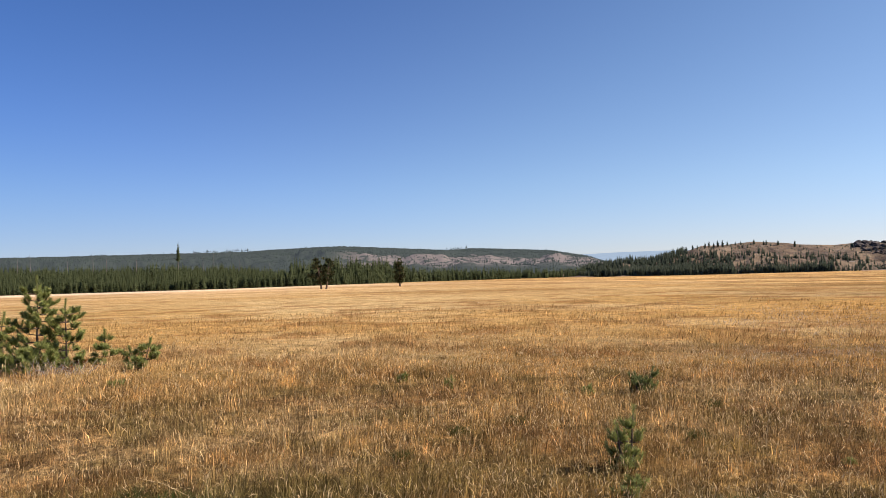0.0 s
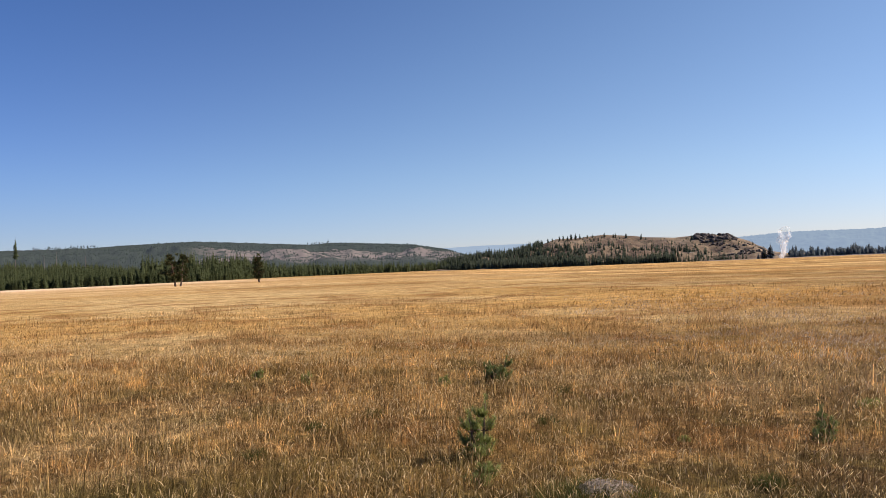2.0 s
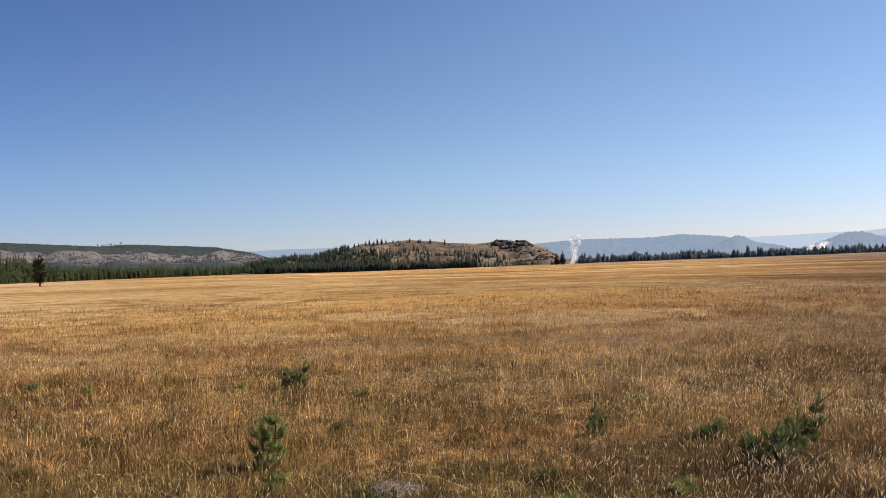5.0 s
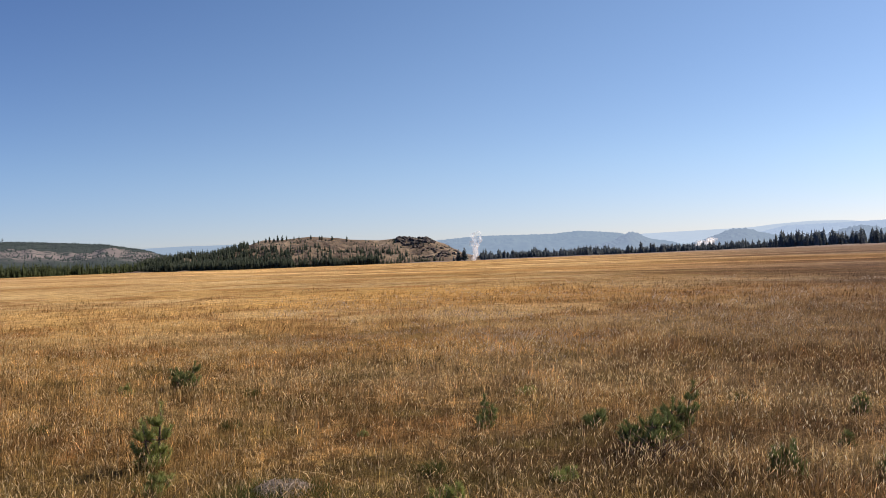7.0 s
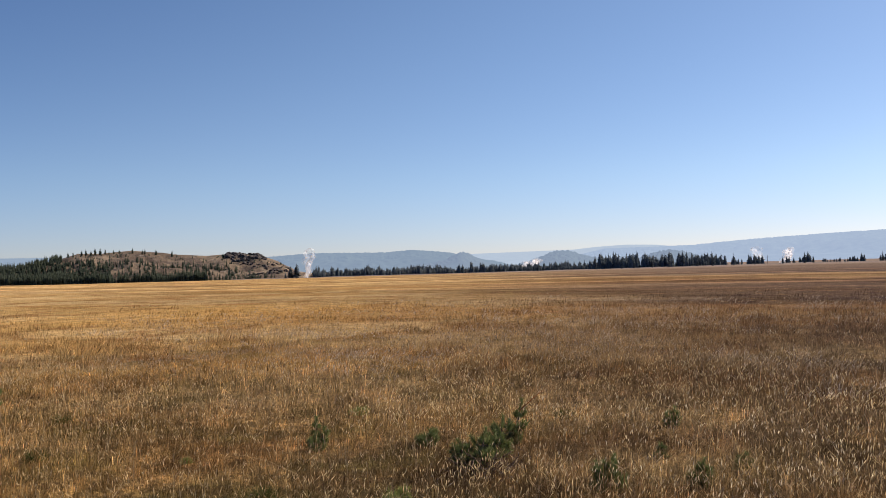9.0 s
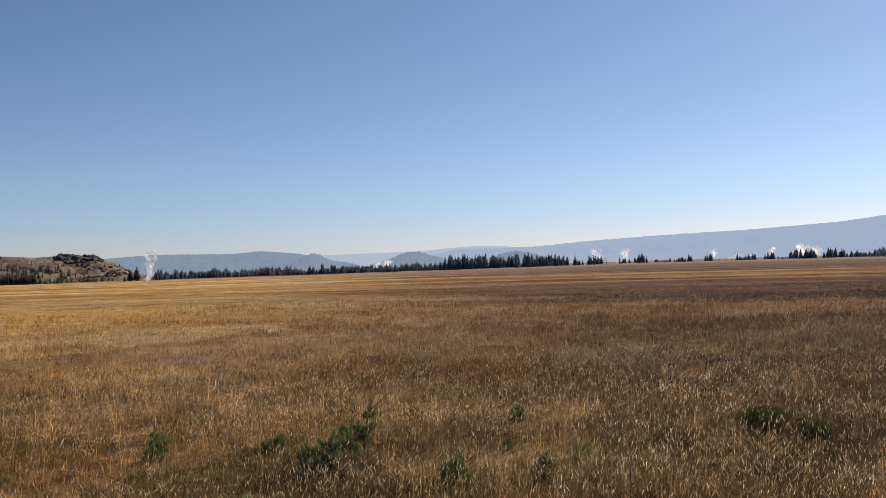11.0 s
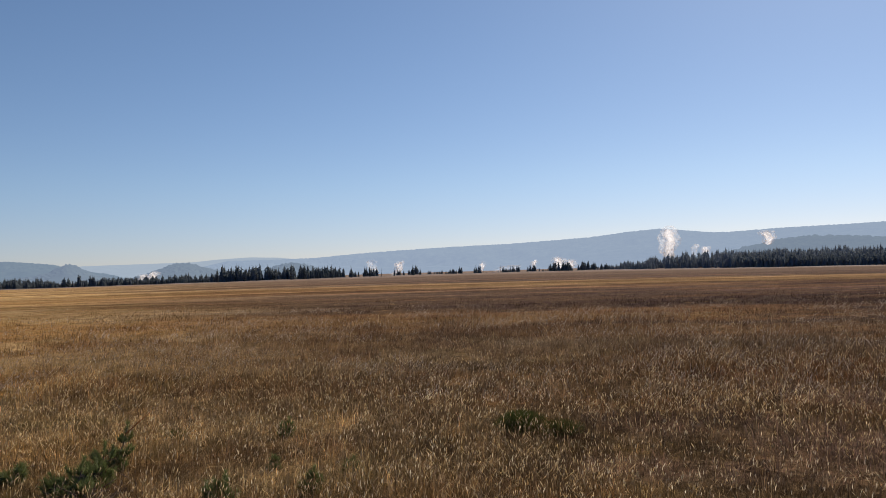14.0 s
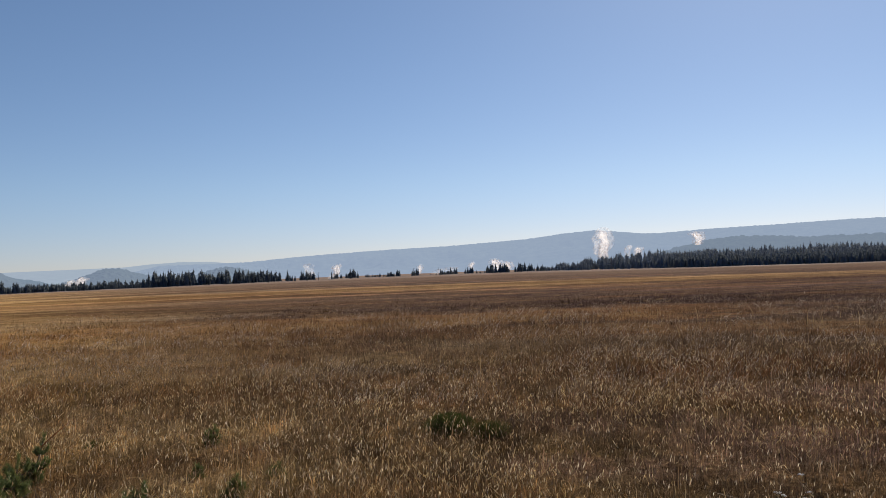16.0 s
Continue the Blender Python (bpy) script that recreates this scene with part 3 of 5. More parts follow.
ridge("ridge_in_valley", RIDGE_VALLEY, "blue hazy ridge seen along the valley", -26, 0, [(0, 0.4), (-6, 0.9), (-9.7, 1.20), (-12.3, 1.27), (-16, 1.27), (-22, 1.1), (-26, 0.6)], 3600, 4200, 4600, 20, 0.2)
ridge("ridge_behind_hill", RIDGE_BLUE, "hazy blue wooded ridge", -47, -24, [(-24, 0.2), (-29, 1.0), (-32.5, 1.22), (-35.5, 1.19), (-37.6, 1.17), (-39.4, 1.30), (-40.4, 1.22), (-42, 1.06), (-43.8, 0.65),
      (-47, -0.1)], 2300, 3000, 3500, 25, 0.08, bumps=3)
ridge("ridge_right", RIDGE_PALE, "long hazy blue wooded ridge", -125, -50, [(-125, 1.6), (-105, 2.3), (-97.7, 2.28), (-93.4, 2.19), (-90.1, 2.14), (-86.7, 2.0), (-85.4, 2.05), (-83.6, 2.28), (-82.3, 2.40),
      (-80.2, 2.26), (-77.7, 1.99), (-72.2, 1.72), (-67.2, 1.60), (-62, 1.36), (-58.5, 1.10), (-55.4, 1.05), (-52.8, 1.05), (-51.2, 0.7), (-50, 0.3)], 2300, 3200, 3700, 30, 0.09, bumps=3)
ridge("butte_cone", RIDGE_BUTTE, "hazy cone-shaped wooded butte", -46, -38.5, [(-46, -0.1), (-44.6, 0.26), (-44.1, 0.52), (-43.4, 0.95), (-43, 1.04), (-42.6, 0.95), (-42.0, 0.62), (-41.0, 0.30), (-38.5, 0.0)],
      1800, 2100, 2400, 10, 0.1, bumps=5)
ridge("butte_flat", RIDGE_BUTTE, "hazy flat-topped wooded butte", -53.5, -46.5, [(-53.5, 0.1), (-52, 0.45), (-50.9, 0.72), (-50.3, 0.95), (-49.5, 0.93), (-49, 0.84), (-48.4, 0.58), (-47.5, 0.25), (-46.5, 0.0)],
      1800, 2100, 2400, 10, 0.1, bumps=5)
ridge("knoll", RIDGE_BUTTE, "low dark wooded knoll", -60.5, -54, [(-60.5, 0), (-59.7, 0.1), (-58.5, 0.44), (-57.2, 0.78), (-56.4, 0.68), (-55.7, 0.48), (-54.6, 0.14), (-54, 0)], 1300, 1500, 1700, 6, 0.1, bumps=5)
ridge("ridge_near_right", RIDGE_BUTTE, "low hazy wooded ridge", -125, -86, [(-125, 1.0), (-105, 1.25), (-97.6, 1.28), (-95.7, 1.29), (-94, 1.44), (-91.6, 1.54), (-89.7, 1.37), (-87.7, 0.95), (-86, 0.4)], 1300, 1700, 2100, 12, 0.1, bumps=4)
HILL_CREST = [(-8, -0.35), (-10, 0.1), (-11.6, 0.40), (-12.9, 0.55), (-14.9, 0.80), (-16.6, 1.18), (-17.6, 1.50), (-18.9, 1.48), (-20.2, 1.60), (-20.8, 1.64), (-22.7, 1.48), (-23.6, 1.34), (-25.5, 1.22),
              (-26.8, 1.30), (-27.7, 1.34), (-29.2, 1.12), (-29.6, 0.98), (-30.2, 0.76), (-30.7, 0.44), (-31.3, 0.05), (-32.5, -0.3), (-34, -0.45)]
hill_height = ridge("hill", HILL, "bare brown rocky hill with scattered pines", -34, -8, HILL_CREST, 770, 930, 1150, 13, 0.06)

# ---- pale bank at the far edge ----
m, nt, b = material("pale_bank", 1.0)
nt.nodes.new("ShaderNodeTexCoord")
tc = nt.nodes["Texture Coordinate"].outputs["Object"]
nt.links.new(ramp(nt, noise_node(nt, 0.06, 5.0, tc, 0.7), (0.3, (0.12, 0.09, 0.07)), (0.7, (0.27, 0.215, 0.17))), b.inputs["Base Color"])
az = np.arange(-104, -27, 0.15)
far = curve_at(az, EDGE_FAR)
rows = []
for k, lift in ((0.965, -0.1), (0.98, 0.35), (0.99, 0.55), (1.0, 0.45), (1.02, -0.6)):
    x, y = polar(az, far * k)
    rows.append(np.stack([x, y, land(x, y) + (lift + 0.5 * (value_noise(x / 20, y / 20, 81) - 0.5) * (lift > 0)) * far / 800 + 0.13], -1))
V = np.stack(rows, 1).reshape(-1, 3)
i, j = np.meshgrid(np.arange(len(az) - 1), np.arange(4), indexing="ij")
q = i * 5 + j
bank = new("pale_bank", mesh_of("pale_bank", V, np.concatenate([np.stack([q, q + 1, q + 6], -1).reshape(-1, 3), np.stack([q, q + 6, q + 5], -1).reshape(-1, 3)]), [m]))
tagged(bank, "low pale bank along the meadow's far edge", "bank", kind="structure")

# ---- conifers ----
def conifer(rng, slim, sprays, bare, fat=0.75, core=0.5, droop=(-0.45, 0.15)):
    """Crown and trunk of a conifer one metre high: a dark heart and many ragged sprays of needles about it."""
    V, F = [], []

    def reach(v):
        return slim * min(1.0, 0.45 + v * 4.5) * (1 - v) ** fat + 0.008

    for q in range(5):
        t = 6.283 * q / 5
        V.append((reach(0.12) * core * math.cos(t), reach(0.12) * core * math.sin(t), bare + 0.02))
        F.append((q, (q + 1) % 5, 5))
    V.append((0, 0, 0.95))
    turn = rng.uniform(0, 6.28)
    for k in range(sprays):
        v = 1 - math.sqrt(1 - 0.985 * (k + rng.random()) / sprays)
        turn += 2.4 + rng.uniform(-0.35, 0.35)
        l = reach(v) * rng.uniform(0.6, 1.25)
        z = bare + (1 - bare) * v
        a, o = Vector((math.cos(turn), math.sin(turn), 0)), Vector((-math.sin(turn), math.cos(turn), 0))
        wide = (reach(v) * 0.46 + 0.010) * rng.uniform(0.7, 1.3)
        side = o * wide * rng.uniform(0.4, 1.0) + Vector((0, 0, 1)) * (reach(v) * 0.30 + 0.014) * rng.uniform(0.2, 1.0) * rng.choice((-1, 1))
        p = a * (l * 0.32) + Vector((0, 0, z + 0.012))
        e = a * l + Vector((0, 0, z + l * rng.uniform(*droop)))
        n = len(V)
        V += [tuple(p - side), tuple(p + side), tuple(e)]
        F.append((n, n + 1, n + 2))
    n = len(V)
    V += [(0.011, 0, 0.90), (-0.006, 0.010, 0.90), (-0.006, -0.010, 0.90), (0, 0, 1.0)]
    F += [(n, n + 1, n + 3), (n + 1, n + 2, n + 3), (n + 2, n, n + 3)]
    T, G = [], []
    for q in range(4):
        t = 6.283 * q / 4
        T += [(0.016 * math.cos(t), 0.016 * math.sin(t), -0.03), (0.004 * math.cos(t), 0.004 * math.sin(t), 0.9)]
        a, b = 2 * q, 2 * ((q + 1) % 4)
        G += [(a, b, b + 1), (a, b + 1, a + 1)]
    return (np.array(V), np.array(F)), (np.array(T), np.array(G))


rng = random.Random(4)
POLES = [conifer(rng, rng.uniform(0.15, 0.20), 36, 0.04, 0.7) for _ in range(10)]
SPRUCES = [conifer(rng, 0.15, 150, 0.05, 0.7) for _ in range(6)]
FIRS = [conifer(rng, rng.uniform(0.20, 0.28), 44, 0.02, rng.uniform(0.36, 0.65), 0.66, (-1.3, -0.4)) for _ in range(10)]
RAGGED = [conifer(rng, 0.13, 22, 0.34, 0.45, 0.2) for _ in range(5)]
COLUMNS = [conifer(rng, 0.17, 70, 0.04, 0.38, 0.6) for _ in range(6)]
SPECKS = [conifer(rng, rng.uniform(0.16, 0.22), 9, 0.05, 0.8, 0.7) for _ in range(8)]


def woods(name, label, kinds, spots, leaf, bark, trunks=True):
    """One wood of many conifers: spots are x, y, z, height, width."""
    g = np.random.default_rng(len(spots) + 17)
    spots = np.asarray(spots)
    pick = g.integers(0, len(kinds), len(spots))
    turn = g.uniform(0, 6.283, len(spots))
    Vs, Fs, Ms, base = [], [], [], 0
    for k, (crown, trunk) in enumerate(kinds):
        s, t = spots[pick == k], turn[pick == k]
        if not len(s):
            continue
        for (v, f), mi in ((crown, 0), (trunk, 1)) if trunks else ((crown, 0),):
            c, sn = np.cos(t)[:, None], np.sin(t)[:, None]
            hw = (s[:, 3] * s[:, 4])[:, None]
            P = np.stack([(v[None, :, 0] * c - v[None, :, 1] * sn) * hw + s[:, :1], (v[None, :, 0] * sn + v[None, :, 1] * c) * hw + s[:, 1:2], v[None, :, 2] * s[:, 3:4] + s[:, 2:3]], -1)
            Vs.append(P.reshape(-1, 3))
            Fs.append((f[None] + (np.arange(len(s)) * len(v))[:, None, None] + base).reshape(-1, 3))
            Ms.append(np.full(len(s) * len(f), mi))
            base += len(s) * len(v)
    ob = new(name, mesh_of(name, np.concatenate(Vs), np.concatenate(Fs), [leaf, bark], np.concatenate(Ms)))
    return tagged(ob, label, "forest", kind="stuff")


def scatter(seed, n, az0, az1, near, far, h0, h1, height=land, width=(0.8, 1.25), front=True, vary=0.4):
    """Places for n trees between two azimuths; near and far as multiples of the meadow's edge, or metres past 20."""
    g = np.random.default_rng(seed)
    az = g.uniform(az0, az1, n)
    k = g.uniform(0, 1, n)
    k = k ** 1.5 if front else k
    e = curve_at(az, EDGE_FAR)
    r = (near + (far - near) * k) * (e if far < 20 else 1)
    x, y = polar(az, r)
    h = (h0 + (h1 - h0) * g.uniform(0, 1, n) ** (1 + vary)) * (1 - vary / 2 + vary * value_noise(x / 25, y / 25, seed))
    return np.stack([x, y, height(x, y) - 0.2, h, g.uniform(*width, n)], -1)


woods("woods_left", "dense dark green lodgepole forest along the meadow", POLES, np.concatenate([
    scatter(1, 1300, 3.5, 34, 1.005, 1.06, 4.6, 7.2, width=(1.0, 1.6)), scatter(2, 480, 2.4, 10.5, 1.02, 1.2, 8.0, 13.0, width=(0.8, 1.2)), scatter(3, 1250, -12, 4, 1.005, 1.25, 6.0, 10.8, width=(0.85, 1.4))]), WOODS, BARK)
woods("woods_left_slope", "green lodgepole forest climbing a low slope", POLES, np.concatenate([
    scatter(20, 2300, 8, 34, 1.05, 1.40, 5.0, 8.0, width=(0.9, 1.5), front=False), scatter(22, 700, 8, 34, 1.38, 1.55, 5.0, 8.5, width=(0.8, 1.3), front=False)]), WOODS, BARK)
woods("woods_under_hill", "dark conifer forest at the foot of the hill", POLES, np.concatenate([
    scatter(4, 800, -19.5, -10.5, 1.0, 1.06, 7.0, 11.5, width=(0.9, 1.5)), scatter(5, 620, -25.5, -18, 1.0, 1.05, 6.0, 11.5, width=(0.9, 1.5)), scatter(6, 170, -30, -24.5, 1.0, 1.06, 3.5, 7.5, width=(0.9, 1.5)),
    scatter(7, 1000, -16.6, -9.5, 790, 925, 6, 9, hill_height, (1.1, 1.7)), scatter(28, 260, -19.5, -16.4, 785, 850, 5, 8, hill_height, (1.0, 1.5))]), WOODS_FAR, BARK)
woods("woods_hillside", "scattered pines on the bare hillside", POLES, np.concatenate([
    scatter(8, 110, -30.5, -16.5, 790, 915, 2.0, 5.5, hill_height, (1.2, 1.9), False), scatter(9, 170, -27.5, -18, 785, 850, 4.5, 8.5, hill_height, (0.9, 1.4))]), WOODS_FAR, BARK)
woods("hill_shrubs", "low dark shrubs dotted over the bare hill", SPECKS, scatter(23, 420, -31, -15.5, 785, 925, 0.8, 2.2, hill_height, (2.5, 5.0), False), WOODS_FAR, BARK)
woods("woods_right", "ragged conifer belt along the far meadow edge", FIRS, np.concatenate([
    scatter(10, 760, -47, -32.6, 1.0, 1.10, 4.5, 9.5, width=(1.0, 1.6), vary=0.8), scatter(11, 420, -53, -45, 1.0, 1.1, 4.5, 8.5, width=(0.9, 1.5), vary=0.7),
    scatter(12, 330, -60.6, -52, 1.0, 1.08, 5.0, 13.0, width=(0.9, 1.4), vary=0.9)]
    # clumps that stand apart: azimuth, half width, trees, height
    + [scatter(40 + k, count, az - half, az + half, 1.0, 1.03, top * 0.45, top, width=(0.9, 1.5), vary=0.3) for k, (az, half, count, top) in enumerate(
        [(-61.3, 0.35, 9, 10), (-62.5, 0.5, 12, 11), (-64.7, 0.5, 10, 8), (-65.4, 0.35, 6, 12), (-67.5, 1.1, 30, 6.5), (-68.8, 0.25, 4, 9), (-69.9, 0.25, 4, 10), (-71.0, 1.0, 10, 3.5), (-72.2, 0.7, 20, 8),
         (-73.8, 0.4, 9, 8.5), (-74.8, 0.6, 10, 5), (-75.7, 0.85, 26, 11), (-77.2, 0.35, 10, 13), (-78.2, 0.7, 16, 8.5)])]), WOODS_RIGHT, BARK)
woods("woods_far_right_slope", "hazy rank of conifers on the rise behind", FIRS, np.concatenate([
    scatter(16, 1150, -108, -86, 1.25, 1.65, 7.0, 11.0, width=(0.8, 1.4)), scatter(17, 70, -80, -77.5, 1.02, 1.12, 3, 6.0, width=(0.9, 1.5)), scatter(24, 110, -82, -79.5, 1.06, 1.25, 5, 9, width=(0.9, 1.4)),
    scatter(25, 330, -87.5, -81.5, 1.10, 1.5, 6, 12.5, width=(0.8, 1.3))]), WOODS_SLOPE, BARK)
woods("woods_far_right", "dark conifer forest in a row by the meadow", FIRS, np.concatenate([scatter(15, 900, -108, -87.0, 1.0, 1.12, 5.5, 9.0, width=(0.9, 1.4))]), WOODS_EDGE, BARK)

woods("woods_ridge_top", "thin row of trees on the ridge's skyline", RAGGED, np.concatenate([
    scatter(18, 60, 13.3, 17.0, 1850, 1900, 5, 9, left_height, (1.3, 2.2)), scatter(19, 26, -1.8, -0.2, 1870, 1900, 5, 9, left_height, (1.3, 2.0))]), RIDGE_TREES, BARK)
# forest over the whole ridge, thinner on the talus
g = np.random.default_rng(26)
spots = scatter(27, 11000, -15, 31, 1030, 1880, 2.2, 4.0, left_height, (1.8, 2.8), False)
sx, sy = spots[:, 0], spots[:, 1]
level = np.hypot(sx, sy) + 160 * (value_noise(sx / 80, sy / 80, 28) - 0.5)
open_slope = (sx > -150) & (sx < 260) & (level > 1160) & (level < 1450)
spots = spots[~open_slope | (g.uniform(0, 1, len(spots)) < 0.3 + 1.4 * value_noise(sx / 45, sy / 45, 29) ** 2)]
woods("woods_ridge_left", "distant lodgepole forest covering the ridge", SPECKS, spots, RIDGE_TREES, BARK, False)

# ---- single trees of note ----
def tree(name, kind, az, r, h, w, label, group="", height=land, leaf=WOODS_FAR, bark=BARK):
    (cv, cf), (tv, tf) = kind
    x, y = polar(np.array([az]), r)
    root = new(name)
    root.matrix_world = pose(float(x[0]), float(y[0]), float(height(x, y)[0]) - 0.1, 0, 0, az * 37)
    s = np.array([h * w, h * w, h])
    part("trunk", tv * s, tf, bark, root)
    part("crown", cv * s, cf, leaf, root)
    return tagged(root, label, "tree", group)


rng = random.Random(8)
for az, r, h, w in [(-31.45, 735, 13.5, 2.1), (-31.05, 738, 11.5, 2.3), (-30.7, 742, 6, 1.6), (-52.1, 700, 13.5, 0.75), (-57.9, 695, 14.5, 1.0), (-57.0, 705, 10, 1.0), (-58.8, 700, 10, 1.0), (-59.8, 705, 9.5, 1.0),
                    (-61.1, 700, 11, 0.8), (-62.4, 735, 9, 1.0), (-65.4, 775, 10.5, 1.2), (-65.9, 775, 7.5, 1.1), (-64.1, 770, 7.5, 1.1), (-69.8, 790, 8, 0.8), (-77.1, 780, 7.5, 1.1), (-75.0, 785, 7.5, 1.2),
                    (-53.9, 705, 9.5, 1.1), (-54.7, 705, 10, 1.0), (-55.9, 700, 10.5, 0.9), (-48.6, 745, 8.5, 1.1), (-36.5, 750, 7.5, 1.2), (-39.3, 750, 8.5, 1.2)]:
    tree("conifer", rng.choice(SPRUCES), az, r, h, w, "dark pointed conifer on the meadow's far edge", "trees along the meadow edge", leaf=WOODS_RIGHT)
for az, h in [(-16.2, 8), (-16.6, 9), (-17.0, 8), (-17.3, 7), (-17.8, 8), (-18.05, 9), (-18.35, 8.5), (-18.6, 9), (-18.9, 10), (-19.2, 8.5), (-19.7, 6.5), (-20.85, 9), (-21.45, 8), (-21.6, 8), (-22.3, 7),
              (-23.3, 9.5), (-23.6, 5), (-26.6, 7), (-24.6, 4), (-29.2, 7), (-30.4, 6)]:
    tree("conifer", rng.choice(COLUMNS), az, 915 if az > -24 else 905, h * rng.uniform(0.6, 0.9), rng.uniform(1.1, 1.7), "dark conifer standing on the hilltop skyline", "trees on the hilltop", hill_height)


def tube(pts, radii, sides):
    """A tapered limb along points."""
    V, F = [], []
    for k, p in enumerate(pts):
        d = (pts[min(k + 1, len(pts) - 1)] - pts[max(k - 1, 0)]).normalized()
        a = d.orthogonal().normalized()
        b = d.cross(a)
        for q in range(sides):
            t = 6.283 * q / sides
            V.append(p + (a * math.cos(t) + b * math.sin(t)) * radii[k])
    for k in range(len(pts) - 1):
        for q in range(sides):
            a, b = k * sides + q, k * sides + (q + 1) % sides
            F += [(a, b, b + sides), (a, b + sides, a + sides)]
    n = len(V)
    V.append(pts[-1])
    F += [((len(pts) - 1) * sides + q, (len(pts) - 1) * sides + (q + 1) % sides, n) for q in range(sides)]
    return np.array([tuple(v) for v in V]), np.array(F)


def snag(az, r, h, label, top_crown=False):
    """A dead or almost bare trunk with short stubs of branches."""
    x, y = polar(np.array([az]), r)
    root = new("snag")
    root.matrix_world = pose(float(x[0]), float(y[0]), float(land(x, y)[0]) - 0.2, 0, 1.0, az * 20)
    g = random.Random(int(az * 100))
    T, G = [], []
    for q in range(6):
        t = 6.283 * q / 6
        T += [(0.30 * math.cos(t), 0.30 * math.sin(t), 0), (0.05 * math.cos(t), 0.05 * math.sin(t), h)]
        a, b = 2 * q, 2 * ((q + 1) % 6)
        G += [(a, b, b + 1), (a, b + 1, a + 1)]
    part("trunk", np.array(T), np.array(G), SNAG, root)
    for k in range(10):
        t, zz, l = g.uniform(0, 6.28), h * g.uniform(0.35, 0.95), g.uniform(0.5, 1.4)
        e = Vector((l * math.cos(t), l * math.sin(t), zz + g.uniform(-0.3, 0.4)))
        v, f = tube([Vector((0, 0, zz)), Vector((0, 0, zz)).lerp(e, 0.55) + Vector((0, 0, 0.08)), e], [0.07, 0.05, 0.02], 5)
        part("branch", v, f, SNAG, root)
    if top_crown:
        (v, f), _ = conifer(g, 0.15, 90, 0.04, 0.6)
        part("crown", v * np.array([h * 0.5, h * 0.5, h * 0.56]) + np.array([0, 0, h * 0.44]), f, WOODS, root, "sparse dark green crown on top")
    return tagged(root, label, "dead tree", "tall trees above the forest")


snag(17.9, 490, 21.5, "tall conifer with a bare pale lower trunk", True)
for az, r, h in [(23.1, 400, 17), (26.7, 410, 17.5), (15.6, 420, 16.5), (27.4, 400, 15), (16.3, 430, 14), (11.9, 420, 13), (24.6, 410, 14.5), (13.9, 430, 14), (20.5, 420, 13.5), (9.2, 400, 13), (22.3, 405, 15)]:
    snag(az, r + 95, h * 0.84, "bare silver dead tree standing above the forest")
for az, r, h in [(-96.0, 560, 14), (-95.6, 570, 13), (-83.5, 600, 9), (-71.5, 800, 8), (-72.2, 805, 7), (-87.8, 560, 12), (-76.1, 780, 9), (-69.8, 800, 9), (-63.2, 760, 8)]:
    snag(az, r, h, "thin bare dead tree by the forest edge")


def old_pine(az, r, h, w, forks, label):
    """A lone weathered pine: forked trunk, crooked limbs and a ragged crown of needle clumps."""
    g = random.Random(int(h * 100))
    x, y = polar(np.array([az]), r)
    root = new("lone_pine")
    root.matrix_world = pose(float(x[0]), float(y[0]), float(land(x, y)[0]) - 0.05, 0, 0, az)
    tips = []
    for k in range(forks):
        ang = 6.283 * k / forks + 0.4
        pts = [Vector((0.45 * math.cos(ang) * (forks > 1), 0.45 * math.sin(ang) * (forks > 1), 0))]
        for q in range(7):
            pts.append(pts[-1] + Vector((math.cos(ang) * 0.12 * (forks > 1) + g.uniform(-0.1, 0.1), math.sin(ang) * 0.12 * (forks > 1) + g.uniform(-0.1, 0.1), h / 7.6)))
        v, f = tube(pts, [0.20 - 0.024 * q for q in range(8)], 7)
        part("trunk", v, f, BARK, root)
        for q in range(26 if forks > 1 else 36):
            u = g.uniform(1.3, 6.9)
            p = pts[int(u)].lerp(pts[int(u) + 1], u - int(u))
            t = g.uniform(0, 6.28)
            prof = math.sin(math.pi * min(1, max(0.12, (u - 0.6) / 6.6)) ** 0.8)
            l = w * 0.5 * prof * g.uniform(0.5, 1.15)
            e = p + Vector((math.cos(t) * l, math.sin(t) * l, g.uniform(-0.1, 0.35)))
            v, f = tube([p, p.lerp(e, 0.5) + Vector((0, 0, -0.08)), e], [0.045, 0.03, 0.012], 5)
            part("limb", v, f, BARK, root)
            tips += [e, p.lerp(e, 0.75), p.lerp(e, 0.5)]
    tips.append(Vector((0, 0, h * 0.97)))
    V, F = [], []
    for c in tips:
        for q in range(60):
            d = Vector((g.gauss(0, 1), g.gauss(0, 1), g.gauss(0, 0.7)))
            d.normalize()
            o = c + d * g.uniform(0.02, 0.34)
            s = Vector((g.gauss(0, 1), g.gauss(0, 1), g.gauss(0, 1))).normalized() * 0.10
            n = len(V)
            V += [o - s, o + s, o + d * 0.20]
            F.append((n, n + 1, n + 2))
    part("crown", np.array(V), np.array(F), PINE_CROWN, root)
    return tagged(root, label, "tree", "lone pines in the meadow")


old_pine(8.3, 158, 6.3, 4.2, 2, "lone spreading pine with a forked trunk")
old_pine(3.0, 168, 5.9, 2.5, 1, "lone narrow pine with a rounded crown")

